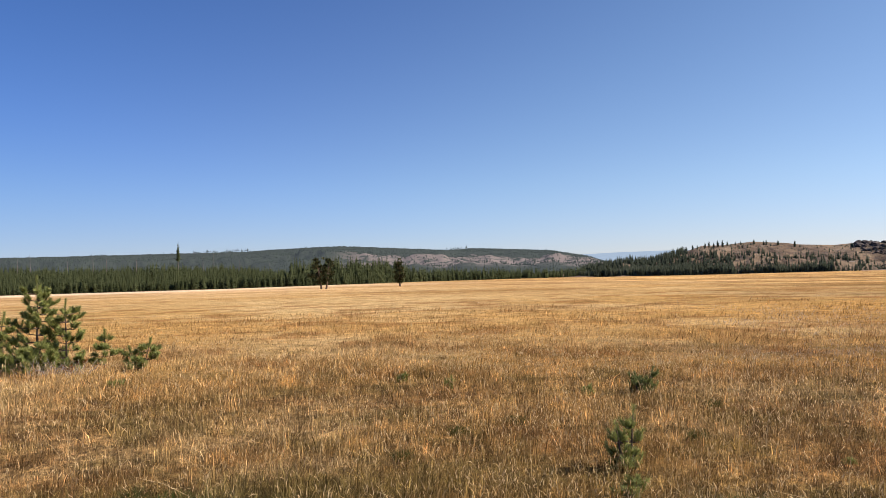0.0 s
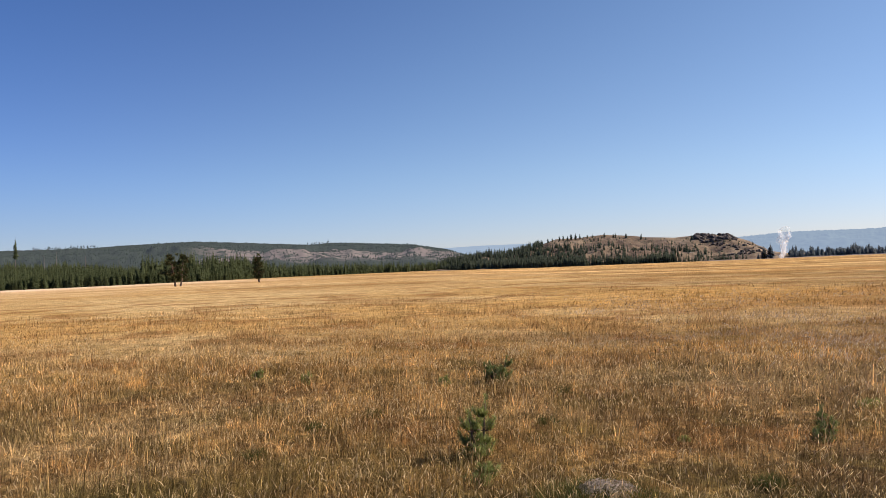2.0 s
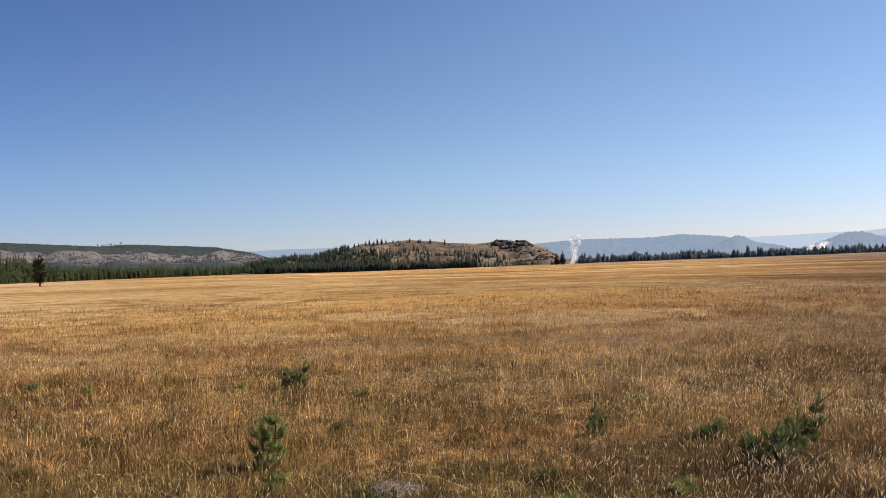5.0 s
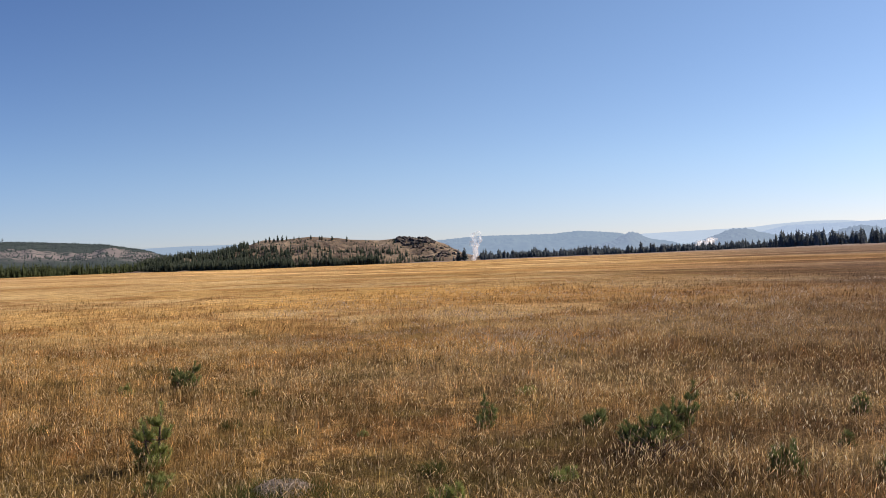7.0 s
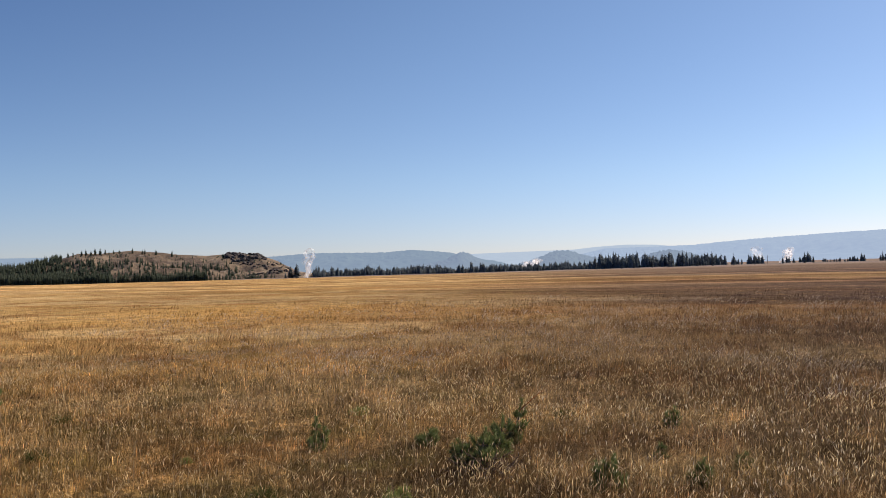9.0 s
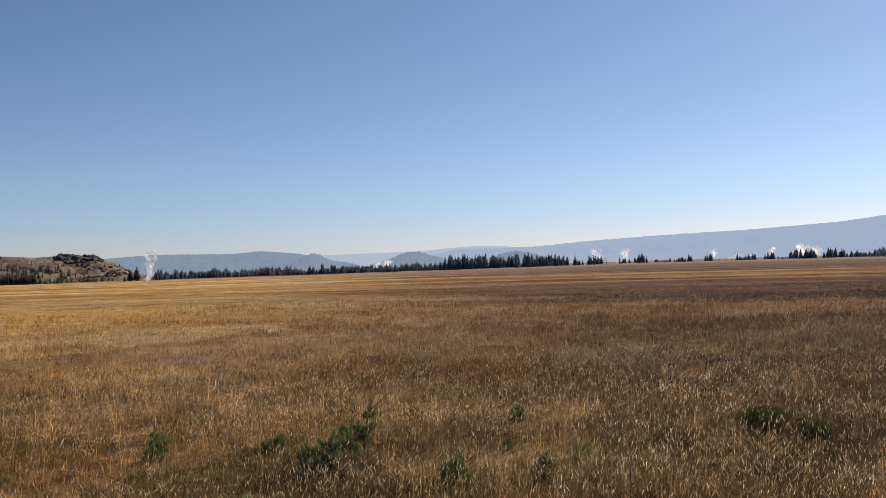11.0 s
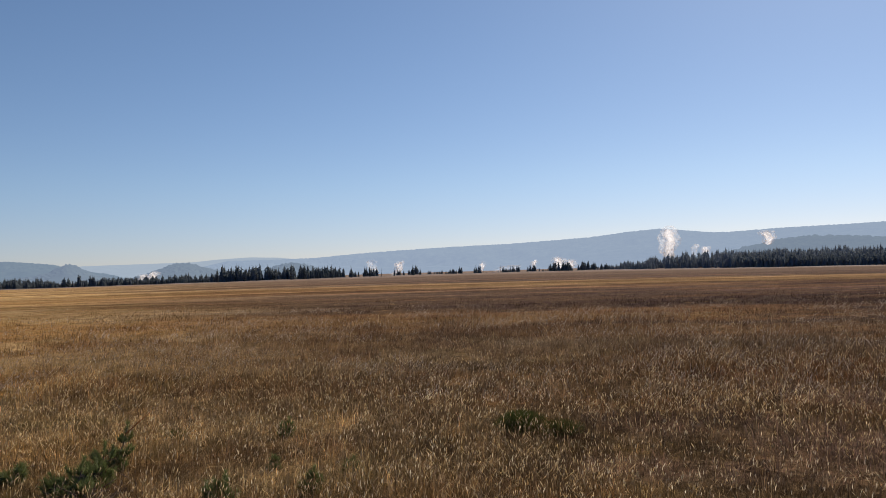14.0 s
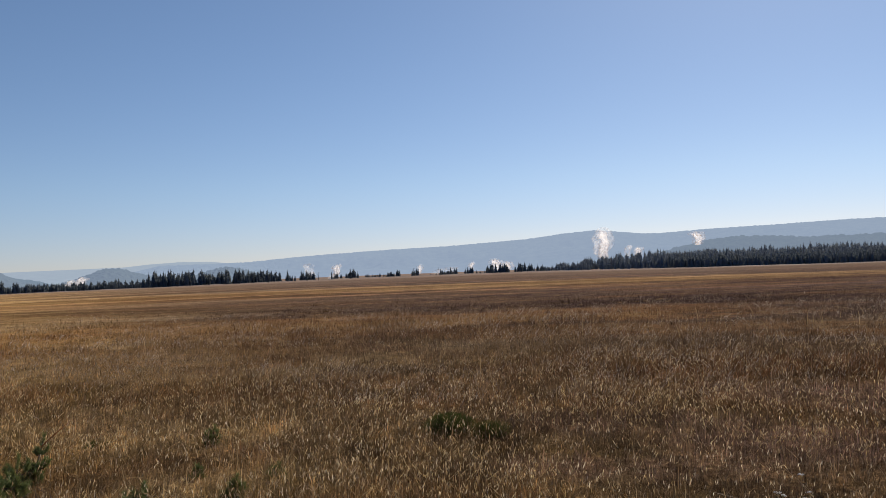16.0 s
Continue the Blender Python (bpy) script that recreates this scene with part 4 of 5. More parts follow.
# ---- rock outcrop on the hill ----
def rock(x, y, z, s, seed, flat=0.7):
    bm = bmesh.new()
    bmesh.ops.create_icosphere(bm, subdivisions=2, radius=1)
    g = random.Random(seed)
    off = Vector((g.uniform(0, 50), g.uniform(0, 50), g.uniform(0, 50)))
    for v in bm.verts:
        k = 1 + 0.55 * noise.noise(v.co * 1.3 + off) + 0.25 * noise.noise(v.co * 3.1 + off)
        v.co = Vector((round(v.co.x * 3 + 0.2) / 3 * 0.5 + v.co.x * 0.5, round(v.co.y * 3) / 3 * 0.5 + v.co.y * 0.5, v.co.z)) * k
        v.co.z *= flat
    me = bpy.data.meshes.new("rock")
    bm.to_mesh(me)
    bm.free()
    me.materials.append(ROCK)
    ob = new("rock", me)
    ob.matrix_world = pose(x, y, z, 0, 0, g.uniform(0, 360)) @ Matrix.Scale(s, 4)
    return tagged(ob, "dark weathered rock on the hill's crest", "rock", "rocks of the outcrop")


g = random.Random(21)
for k in range(110):
    az = g.uniform(-29.3, -26.9) if k < 46 else g.uniform(-31, -27.6)
    r = g.uniform(885, 930) if k < 46 else g.uniform(790, 905)
    x, y = polar(np.array([az]), r)
    s = g.uniform(1.8, 4.2) if k < 46 else g.uniform(0.8, 2.4)
    rock(float(x[0]), float(y[0]), float(hill_height(x, y)[0]) + s * 0.15, s, k)

# ---- steam ----
def billow(az, r, z0, z1, w0, w1, drift, swell, seed):
    """A leaning column of vapour whose skin bulges in lumps at several scales and tears off towards the top."""
    turns_n, levels = 20, 32
    a, u = np.meshgrid(np.linspace(0, 2 * np.pi, turns_n, endpoint=False), np.linspace(0, 1, levels))
    wid = 0.5 * (w0 + (w1 - w0) * np.sqrt(u)) * np.clip((1.02 - u) * 5, 0, 1) ** 0.6 * np.clip(0.55 + u * 6, 0, 1)
    hgt = (z1 - z0) * u
    cxn, cyn, czn = np.cos(a) * 1.1 + seed, np.sin(a) * 1.1, hgt / max(w0, w1)
    lump = sum(k * (value_noise((cxn + 0.37 * czn) * f + 50, (cyn - czn) * f + seed * 3, 61 + int(f * 10)) - 0.5) for f, k in ((1.4, 0.9), (2.9, 0.45), (6.0, 0.12)))
    rad = wid * swell * np.clip(1 + 1.1 * lump, 0.12, 2)
    side = (np.sin(u * 5 + az) * 0.2 + np.sin(u * 11 + az * 3) * 0.14) * wid + drift * u ** 1.5
    ox, oy = np.cos(a) * rad + side, np.sin(a) * rad
    cx, cy = polar(np.array([az]), r)
    c, sn = math.cos(math.radians(az)), math.sin(math.radians(az))
    V = np.stack([cx + ox * c - oy * sn, cy + ox * sn + oy * c, z0 + hgt + 0.25 * rad * lump], -1).reshape(-1, 3)
    i, j = np.meshgrid(np.arange(levels - 1), np.arange(turns_n), indexing="ij")
    q, n = i * turns_n + j, i * turns_n + (j + 1) % turns_n
    return V, np.concatenate([np.stack([q, n, n + turns_n], -1).reshape(-1, 3), np.stack([q, n + turns_n, q + turns_n], -1).reshape(-1, 3)])


def steam(az, r, z0, z1, w0, w1, drift, thick, label):
    """A plume: a dense heart, where there is one, within a thin torn veil."""
    V, F = billow(az, r, z0, z1, w0, w1, drift, 1.35, az)
    faces = [(V, F)]
    index = [np.zeros(len(F))]
    if thick:
        heart = billow(az, r, z0, z0 + (z1 - z0) * 0.9, w0, w1 * 0.8, drift * 0.85, 0.85, az + 0.3)
        faces.append(heart)
        index.append(np.ones(len(heart[1])))
    V, F = join(faces)
    ob = new("steam_plume", mesh_of("steam_plume", V, F, [STEAM_THIN, STEAM], np.concatenate(index)))
    ob.data.polygons.foreach_set("use_smooth", np.ones(len(F), bool))
    return tagged(ob, label, "steam", "steam vents in the distance", "stuff")


def up(r, e):
    return EYE + r * math.tan(math.radians(e))


for az, r, e0, e1, w0, w1, dr, thick in [(-32.15, 730, -0.45, 0.75, 4, 6, 1.5, True), (-32.2, 730, 0.5, 1.6, 5, 10, 3, False), (-48.0, 800, -0.2, 0.5, 8, 8, 1, True), (-47.4, 800, -0.1, 0.35, 7, 6, 0, True),
                                         (-64.2, 950, -0.3, 0.8, 12, 9, 7, True), (-62.7, 1000, -0.2, 0.9, 5, 8, -3, False), (-71.8, 1000, -0.15, 0.2, 24, 18, 0, False), (-73.8, 1000, -0.1, 0.6, 3, 5, 3, True),
                                         (-70.2, 1000, -0.1, 0.55, 3, 5, 1, True), (-75.6, 1000, -0.1, 0.75, 12, 13, -2, True), (-76.3, 1000, -0.1, 0.55, 9, 10, 2, True), (-83.0, 1150, 0.4, 2.6, 15, 18, -2, True),
                                         (-82.5, 1150, 0.7, 2.1, 4, 7, -2, False), (-85.3, 1150, 0.5, 1.15, 6, 8, -1, True), (-84.6, 1150, 0.5, 1.3, 4, 6, 2, False), (-89.2, 1250, 1.1, 2.05, 9, 15, -4, True)]:
    steam(az, r, up(r, e0), up(r, e1), w0, w1, dr, thick, "white steam rising from a hot spring" if thick else "thin veil of steam drifting from a hot spring")

# ---- grass ----
def field(n, r0, r1, az0, az1, power, seed):
    """n places in a fan, thinning outwards by a power of the distance."""
    g = np.random.default_rng(seed)
    q = 2 - power
    r = (r0 ** q + (r1 ** q - r0 ** q) * g.uniform(0, 1, n)) ** (1 / q)
    x, y = polar(g.uniform(az0, az1, n), r)
    return g, x, y, r


def tall(x, y):
    """How high the grass grows at a place: tussocks and trodden hollows."""
    return 0.07 + 0.13 * value_noise(x / 1.5, y / 1.5, 21) ** 1.5 + 0.15 * value_noise(x / 0.4, y / 0.4, 22) ** 2 + 0.05 * value_noise(x / 7, y / 7, 23)


def blades(name, label, n, r0, r1, az0, az1, power, seed, mat, width, hscale, segments, lean=0.35, even=0.45, gaps=0.0, tuft=0):
    g, x, y, r = field(n // max(1, tuft), r0, r1, az0, az1, power, seed)
    size, own = np.ones(len(x)), np.full(len(x), 0.5)
    if tuft:
        own = np.repeat(g.uniform(0, 1, len(x)), tuft)
        size = np.repeat(g.uniform(0.55, 1.35, len(x)), tuft)
        x, y, r = (np.repeat(q, tuft) for q in (x, y, r))
        n = len(x)
        loose = 0.035 * size * np.maximum(1, r / 10)
        x, y = x + g.normal(0, 1, n) * loose, y + g.normal(0, 1, n) * loose
    if gaps:
        keep = 0.25 + 0.9 * value_noise(x / 0.7, y / 0.7, 41) * (0.5 + value_noise(x / 0.22, y / 0.22, 42)) > g.uniform(0, gaps, n)
        x, y, r, size, own = x[keep], y[keep], r[keep], size[keep], own[keep]
        n = len(x)
    h = tall(x, y) * hscale * size * g.uniform(even, 1.25, n) * np.clip(36 / r, 0.5, 1)
    t = g.uniform(0, 6.283, n)
    b = g.normal(0, lean, n) * np.exp(g.normal(0, 0.45, n)) * h
    bx, by = np.cos(t) * b + 0.10 * h, np.sin(t) * b - 0.05 * h
    h = h * (1 - 0.35 * np.clip(np.abs(b) / h, 0, 1.4))
    ft = g.uniform(0, 3.1416, n)
    w = width * np.exp(g.normal(0, 0.42, n)) * np.maximum(1, r / 7.0) ** 0.9
    wx, wy = np.cos(ft) * w / 2, np.sin(ft) * w / 2
    z = land(x, y) - 0.02
    if segments == 1:
        V = np.stack([np.stack([x - wx, y - wy, z], -1), np.stack([x + wx, y + wy, z], -1), np.stack([x + bx, y + by, z + h], -1)], 1)
        F = np.arange(3 * n).reshape(-1, 3)
    else:
        mx, my, mz = x + bx * 0.3, y + by * 0.3, z + h * 0.68
        V = np.stack([np.stack([x - wx, y - wy, z], -1), np.stack([x + wx, y + wy, z], -1), np.stack([mx - wx * 0.8, my - wy * 0.8, mz], -1), np.stack([mx + wx * 0.8, my + wy * 0.8, mz], -1),
                      np.stack([x + bx, y + by, z + h], -1)], 1)
        k = np.arange(n)[:, None] * 5
        F = np.concatenate([k + np.array([[0, 1, 3]]), k + np.array([[0, 3, 2]]), k + np.array([[2, 3, 4]])])
    ob = new(name, mesh_of(name, V.reshape(-1, 3), F, [mat]))
    ob.data.attributes.new("tuft", "FLOAT", "POINT").data.foreach_set("value", np.repeat(own, V.shape[1]).astype(np.float32))
    tagged(ob, label, "grass", kind="stuff")
    return x + bx, y + by, z + h, r


blades("grass_thatch", "short tangled thatch of dry brown grass", 255000, 3.6, 14, -108, 36, 1.5, 30, THATCH, 0.0043, 0.66, 1, 1.1)
tips = blades("meadow_grass", "dense dry golden and rust meadow grass", 190000, 3.6, 14.5, -108, 36, 1.5, 31, GRASS, 0.0029, 0.92, 2, 0.75, 0.35, 0.9, 9)
blades("grass_thatch", "short tangled thatch of dry brown grass", 55000, 12.5, 40, -108, 36, 1.6, 29, THATCH, 0.0052, 0.75, 1, 0.8)
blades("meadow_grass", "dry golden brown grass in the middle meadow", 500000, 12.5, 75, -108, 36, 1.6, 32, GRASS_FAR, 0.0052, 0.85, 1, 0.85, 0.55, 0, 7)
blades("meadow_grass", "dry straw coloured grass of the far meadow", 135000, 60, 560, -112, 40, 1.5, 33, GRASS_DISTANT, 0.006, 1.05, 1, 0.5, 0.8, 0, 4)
blades("meadow_grass", "dry straw coloured meadow grass", 14000, 3.5, 60, 36, 252, 1.6, 34, GRASS, 0.012, 1.0, 1)

blades("meadow_grass", "dry trodden grass about the viewpoint", 26000, 0.35, 3.7, -180, 180, 1.0, 38, GRASS, 0.0035, 0.7, 1, 0.7)

# pale seed heads on some of the stems
g = np.random.default_rng(35)
crop = (value_noise(tips[0] / 1.1, tips[1] / 1.1, 44) ** 2 + 0.05) * tips[3] ** 0.5 * np.clip(tips[2] / 0.2 - land(tips[0], tips[1]) / 0.2, 0.1, 2) ** 1.5 * np.clip(0.35 + tips[0] / tips[3], 0.25, 1)
pick = g.choice(len(tips[0]), 15000, replace=False, p=crop / crop.sum())
hx, hy, hz = tips[0][pick], tips[1][pick], tips[2][pick]
n = len(pick)
L = g.uniform(0.022, 0.06, n)
t, sl = g.uniform(0, 6.283, n), g.uniform(0.0, 0.8, n)
ax = np.stack([np.cos(t) * sl * 1.5 + 0.15, np.sin(t) * sl * 1.5, np.ones(n)], -1) * L[:, None]
o = np.stack([hx, hy, hz - 0.015], -1)
wd = g.uniform(0.0018, 0.0050, n) * np.clip(tips[3][pick] / 7, 1, 1.4)
ring = [o + ax * 0.45 + np.stack([np.cos(q) * wd, np.sin(q) * wd, np.zeros(n)], -1) for q in (0.0, 2.1, 4.2)]
V = np.stack([o, *ring, o + ax], 1)
k = np.arange(n)[:, None] * 5
F = np.concatenate([k + np.array([f]) for f in ((0, 2, 1), (0, 3, 2), (0, 1, 3), (1, 2, 4), (2, 3, 4), (3, 1, 4))])
tagged(new("seed_heads", mesh_of("seed_heads", V.reshape(-1, 3), F, [SEED])), "pale straw seed heads on the grass stems", "grass", kind="stuff")

g, x, y, r = field(110000, 12, 45, -108, 36, 1.7, 37)
some = g.uniform(0, 1, len(x)) < (value_noise(x / 2, y / 2, 45) * 1.2) ** 3 * np.clip(1.5 - r / 30, 0.05, 1)
x, y, r = x[some], y[some], r[some]
n = len(x)
z = land(x, y) + tall(x, y) * g.uniform(0.8, 1.35, n)
t = g.uniform(0, 3.1416, n)
w, L = 0.0022 * r / 8, g.uniform(0.02, 0.05, n)
o = np.stack([x, y, z], -1)
sd = np.stack([np.cos(t) * w, np.sin(t) * w, np.zeros(n)], -1)
ax = np.stack([g.normal(0.2, 0.4, n) * L, g.normal(0, 0.4, n) * L, L], -1)
V = np.stack([o - sd, o + sd, o + ax], 1).reshape(-1, 3)
tagged(new("seed_heads", mesh_of("seed_heads", V, np.arange(3 * n).reshape(-1, 3), [SEED_FAR])), "pale seed heads over the middle meadow", "grass", kind="stuff")

# taller bents with feathery heads, in drifts, bowed by the wind
g, x, y, r = field(34000, 8.5, 34, -104, -18, 1.5, 47)
some = g.uniform(0, 1, len(x)) < np.clip(value_noise(x / 2.6, y / 2.6, 48) * value_noise(x / 0.9, y / 0.9, 49) * 2.8 - 0.55, 0, 1)
x, y, r = x[some], y[some], r[some]
n = len(x)
h, t = tall(x, y) + g.uniform(0.02, 0.13, n), g.normal(-0.9, 1.5, n)
b = g.uniform(0.01, 0.09, n)
foot = np.stack([x, y, land(x, y) + h * 0.78], -1)
neck = foot + np.stack([np.cos(t) * b, np.sin(t) * b, h * 0.22], -1)
L = g.uniform(0.03, 0.065, n)
tip = neck + np.stack([np.cos(t) * L * 0.9, np.sin(t) * L * 0.9, L * g.uniform(-0.1, 0.9, n)], -1)
q = g.uniform(0, 6.283, n)
wide = np.stack([np.cos(q), np.sin(q), np.zeros(n)], -1)
w0, w1 = (0.0007 * np.clip(r / 8, 1, 3))[:, None], (g.uniform(0.0020, 0.0046, n) * np.clip(r / 9, 1, 2.4))[:, None]
mid = neck * 0.5 + tip * 0.5
V = np.stack([foot - wide * w0, foot + wide * w0, neck - wide * w0, neck + wide * w0, mid - wide * w1, mid + wide * w1, tip], 1)
k = np.arange(n)[:, None] * 7
F = np.concatenate([k + np.array([f]) for f in ((0, 1, 3), (0, 3, 2), (2, 3, 5), (2, 5, 4), (4, 5, 6))])
tagged(new("grass_plumes", mesh_of("grass_plumes", V.reshape(-1, 3), F, [PLUME])), "drifts of taller grass with pale feathery heads", "grass", kind="stuff")

# stout pale seed spikes, nodding at the tip, in the near grass to the right
g, x, y, r = field(4600, 4.2, 11, -106, -48, 1.6, 57)
some = g.uniform(0, 1, len(x)) < 0.15 + 1.3 * value_noise(x / 0.7, y / 0.7, 58) ** 2
x, y, r = x[some], y[some], r[some]
n = len(x)
o = np.stack([x, y, land(x, y) + tall(x, y) * g.uniform(0.75, 1.25, n)], -1)
t, L = g.normal(-0.9, 1.3, n), g.uniform(0.014, 0.034, n)
q = g.uniform(0, 6.283, n)
wide = np.stack([np.cos(q), np.sin(q), np.zeros(n)], -1) * (g.uniform(0.0018, 0.0034, n) * np.clip(r / 7, 1, 1.6))[:, None]
rise = np.stack([np.cos(t) * 0.25, np.sin(t) * 0.25, np.ones(n)], -1) * L[:, None]
nod = np.stack([np.cos(t), np.sin(t), g.uniform(-0.3, 1.0, n)], -1) * (L * 0.5)[:, None]
V = np.stack([o, o + rise * 0.4 - wide, o + rise * 0.4 + wide, o + rise - wide * 0.8, o + rise + wide * 0.8, o + rise + nod], 1)
k = np.arange(n)[:, None] * 6
F = np.concatenate([k + np.array([f]) for f in ((0, 2, 1), (1, 2, 4), (1, 4, 3), (3, 4, 5))])
tagged(new("seed_spikes", mesh_of("seed_spikes", V.reshape(-1, 3), F, [SPIKE])), "stout pale seed spikes nodding over brown grass", "grass", kind="stuff")

# dried blades curled over the top of the sward
g, x, y, r = field(40000, 3.8, 17, -108, 36, 1.55, 39)
some = g.uniform(0, 1, len(x)) < 0.25 + 1.1 * value_noise(x / 0.8, y / 0.8, 46)
x, y, r = x[some], y[some], r[some]
n = len(x)
o = np.stack([x, y, land(x, y) + tall(x, y) * g.uniform(0.45, 1.05, n)], -1)
t, L = g.uniform(0, 6.283, n), g.uniform(0.014, 0.042, n) * np.clip(r / 8, 1, 1.5)
way1 = np.stack([np.cos(t), np.sin(t), g.uniform(0.5, 4.0, n)], -1)
way1 /= np.linalg.norm(way1, axis=1, keepdims=True)
way2 = way1 + np.stack([np.cos(t) * 0.5, np.sin(t) * 0.5, g.uniform(-0.9, 0.2, n)], -1)
side = np.stack([-np.sin(t), np.cos(t), g.normal(0, 0.5, n)], -1) * (g.uniform(0.0011, 0.0028, n) * np.clip(r / 7, 1, 2.2))[:, None]
bend = o + way1 * L[:, None]
V = np.stack([o - side * 0.6, o + side * 0.6, bend - side, bend + side, bend + way2 * L[:, None] * 0.8], 1)
k = np.arange(n)[:, None] * 5
F = np.concatenate([k + np.array([f]) for f in ((0, 1, 3), (0, 3, 2), (2, 3, 4))])
tagged(new("curled_blades", mesh_of("curled_blades", V.reshape(-1, 3), F, [CURL])), "pale dried grass blades curled over the meadow", "grass", kind="stuff")

# long dead stalks that stand above the rest
g, x, y, r = field(1500, 4, 26, -108, 36, 1.3, 36)
n = len(x)
h, t = g.uniform(0.18, 0.42, n), g.uniform(0, 6.283, n)
b = np.abs(g.normal(0.2, 0.6, n)) * h
w = 0.0013 * np.maximum(1, r / 9)
z = land(x, y)
steps = []
for u in (0, 0.4, 0.75, 1.0):
    px, py, pz = x + np.cos(t) * b * u * u, y + np.sin(t) * b * u * u, z + h * u * (1 - 0.25 * u * b / h)
    steps += [np.stack([px - np.sin(t) * w, py + np.cos(t) * w, pz], -1), np.stack([px + np.sin(t) * w, py - np.cos(t) * w, pz + w], -1)]
V = np.stack(steps, 1)
k = np.arange(n)[:, None] * 8
F = np.concatenate([k + np.array([f]) for q in (0, 2, 4) for f in ((q, q + 1, q + 3), (q, q + 3, q + 2))])
tagged(new("dead_stalks", mesh_of("dead_stalks", V.reshape(-1, 3), F, [STALK])), "long bleached stalks leaning over the grass", "grass", kind="stuff")


# ---- young pines in the grass ----
def shoot(g, p, d, length, needle, count, V, F):
    """A bottle-brush shoot of needles."""
    d = d.normalized()
    a = d.orthogonal().normalized()
    b = d.cross(a)
    for q in range(count):
        u = g.uniform(0.08, 1.0)
        t = g.uniform(0, 6.283)
        out = (a * math.cos(t) + b * math.sin(t))
        o = p + d * (length * u)
        e = o + (out * g.uniform(0.6, 1.0) + d * g.uniform(0.5, 1.1)).normalized() * needle * g.uniform(0.7, 1.15)
        s = d.cross(out) * needle * 0.055 + d * 0.0008
        n = len(V)
        V += [o - s, o + s, e]
        F.append((n, n + 1, n + 2))


def young_pine(x, y, h, w, leaders, seed, label, needle=0.050, lean=(0, 0), dense=0.8, red=False, green=None):
    """A young pine: upright leaders with whorls of upturned side boughs."""
    g = random.Random(seed)
    green = green or NEEDLE
    root = new("young_pine")
    root.matrix_world = pose(x, y, float(land(np.array([x]), np.array([y]))[0]) - (0.05 if h < 0.6 else 0.02))
    for k in range(leaders):
        ang = 6.283 * k / leaders + g.uniform(-0.5, 0.5)
        hh = h * (1 if k == 0 else g.uniform(0.55, 0.85))
        off = Vector((math.cos(ang), math.sin(ang), 0)) * (w * 0.22 if leaders > 1 else 0)
        top = Vector((off.x * 1.4 + lean[0] * hh, off.y * 1.4 + lean[1] * hh, hh))
        pts = [off * 0.3, off * 0.3 + (top - off * 0.3) * 0.35 + Vector((g.uniform(-0.03, 0.03), g.uniform(-0.03, 0.03), 0)) * h, off * 0.3 + (top - off * 0.3) * 0.7, top]
        v, f = tube(pts, [0.012 * h + 0.006, 0.010 * h + 0.004, 0.006 * h + 0.003, 0.003], 6)
        part("stem", v, f, BARK, root)
        V, F = [], []
        shoot(g, pts[2], pts[3] - pts[2], (pts[3] - pts[2]).length, needle, int(110 * dense), V, F)
        part("leader_shoot", np.array([tuple(q) for q in V]), np.array(F), green, root)
        small = h < 0.6
        stout = 1.0 if leaders < 4 else 0.8
        whorls = max(3, int(hh / (0.12 if small else 0.17)))
        for q in range(whorls):
            u = 0.10 + 0.78 * q / whorls
            p = pts[0].lerp(pts[3], u)
            for j in range(g.choice((4, 5, 6)) if small else g.choice((4, 5, 6))):
                t = g.uniform(0, 6.283)
                l = w * 0.5 * stout * (1.05 - u * 0.70) * g.uniform(0.45, 1.2)
                d = Vector((math.cos(t), math.sin(t), g.uniform(1.0, 2.6) if small else g.uniform(0.5, 1.7)))
                V, F = [], []
                e = p + Vector((d.x, d.y, 0.15 if small else g.uniform(-0.05, 0.25))) * l * (0.45 if small else 0.62)
                tip = e + d.normalized() * l * (0.75 if small else 0.42)
                bv, bf = tube([p, e, tip], [0.005 * h + 0.003, 0.004 * h + 0.002, 0.002], 4)
                # needles crowd the ends of the shoots; the inner wood is bare
                shoot(g, e, tip - e, (tip - e).length * 1.05, needle, int(((60 if small else 34) + 150 * l) * dense), V, F)
                for _ in range(2 if small else 3):
                    s = Vector((d.x + g.uniform(-1.0, 1.0), d.y + g.uniform(-1.0, 1.0), d.z + g.uniform(-0.3, 0.5)))
                    shoot(g, p.lerp(e, g.uniform(0.75, 1)), s, (0.5 * l if small else 0.10 + 0.12 * l), needle, int((20 + 70 * l) * dense), V, F)
                bough = part("bough", np.array([tuple(q2) for q2 in V]), np.array(F), NEEDLE_RED if red and u < 0.6 and j < 3 else green, root)
                part("twig", bv, bf, BARK, bough)
    return tagged(root, label, "young pine", "young pines in the meadow")


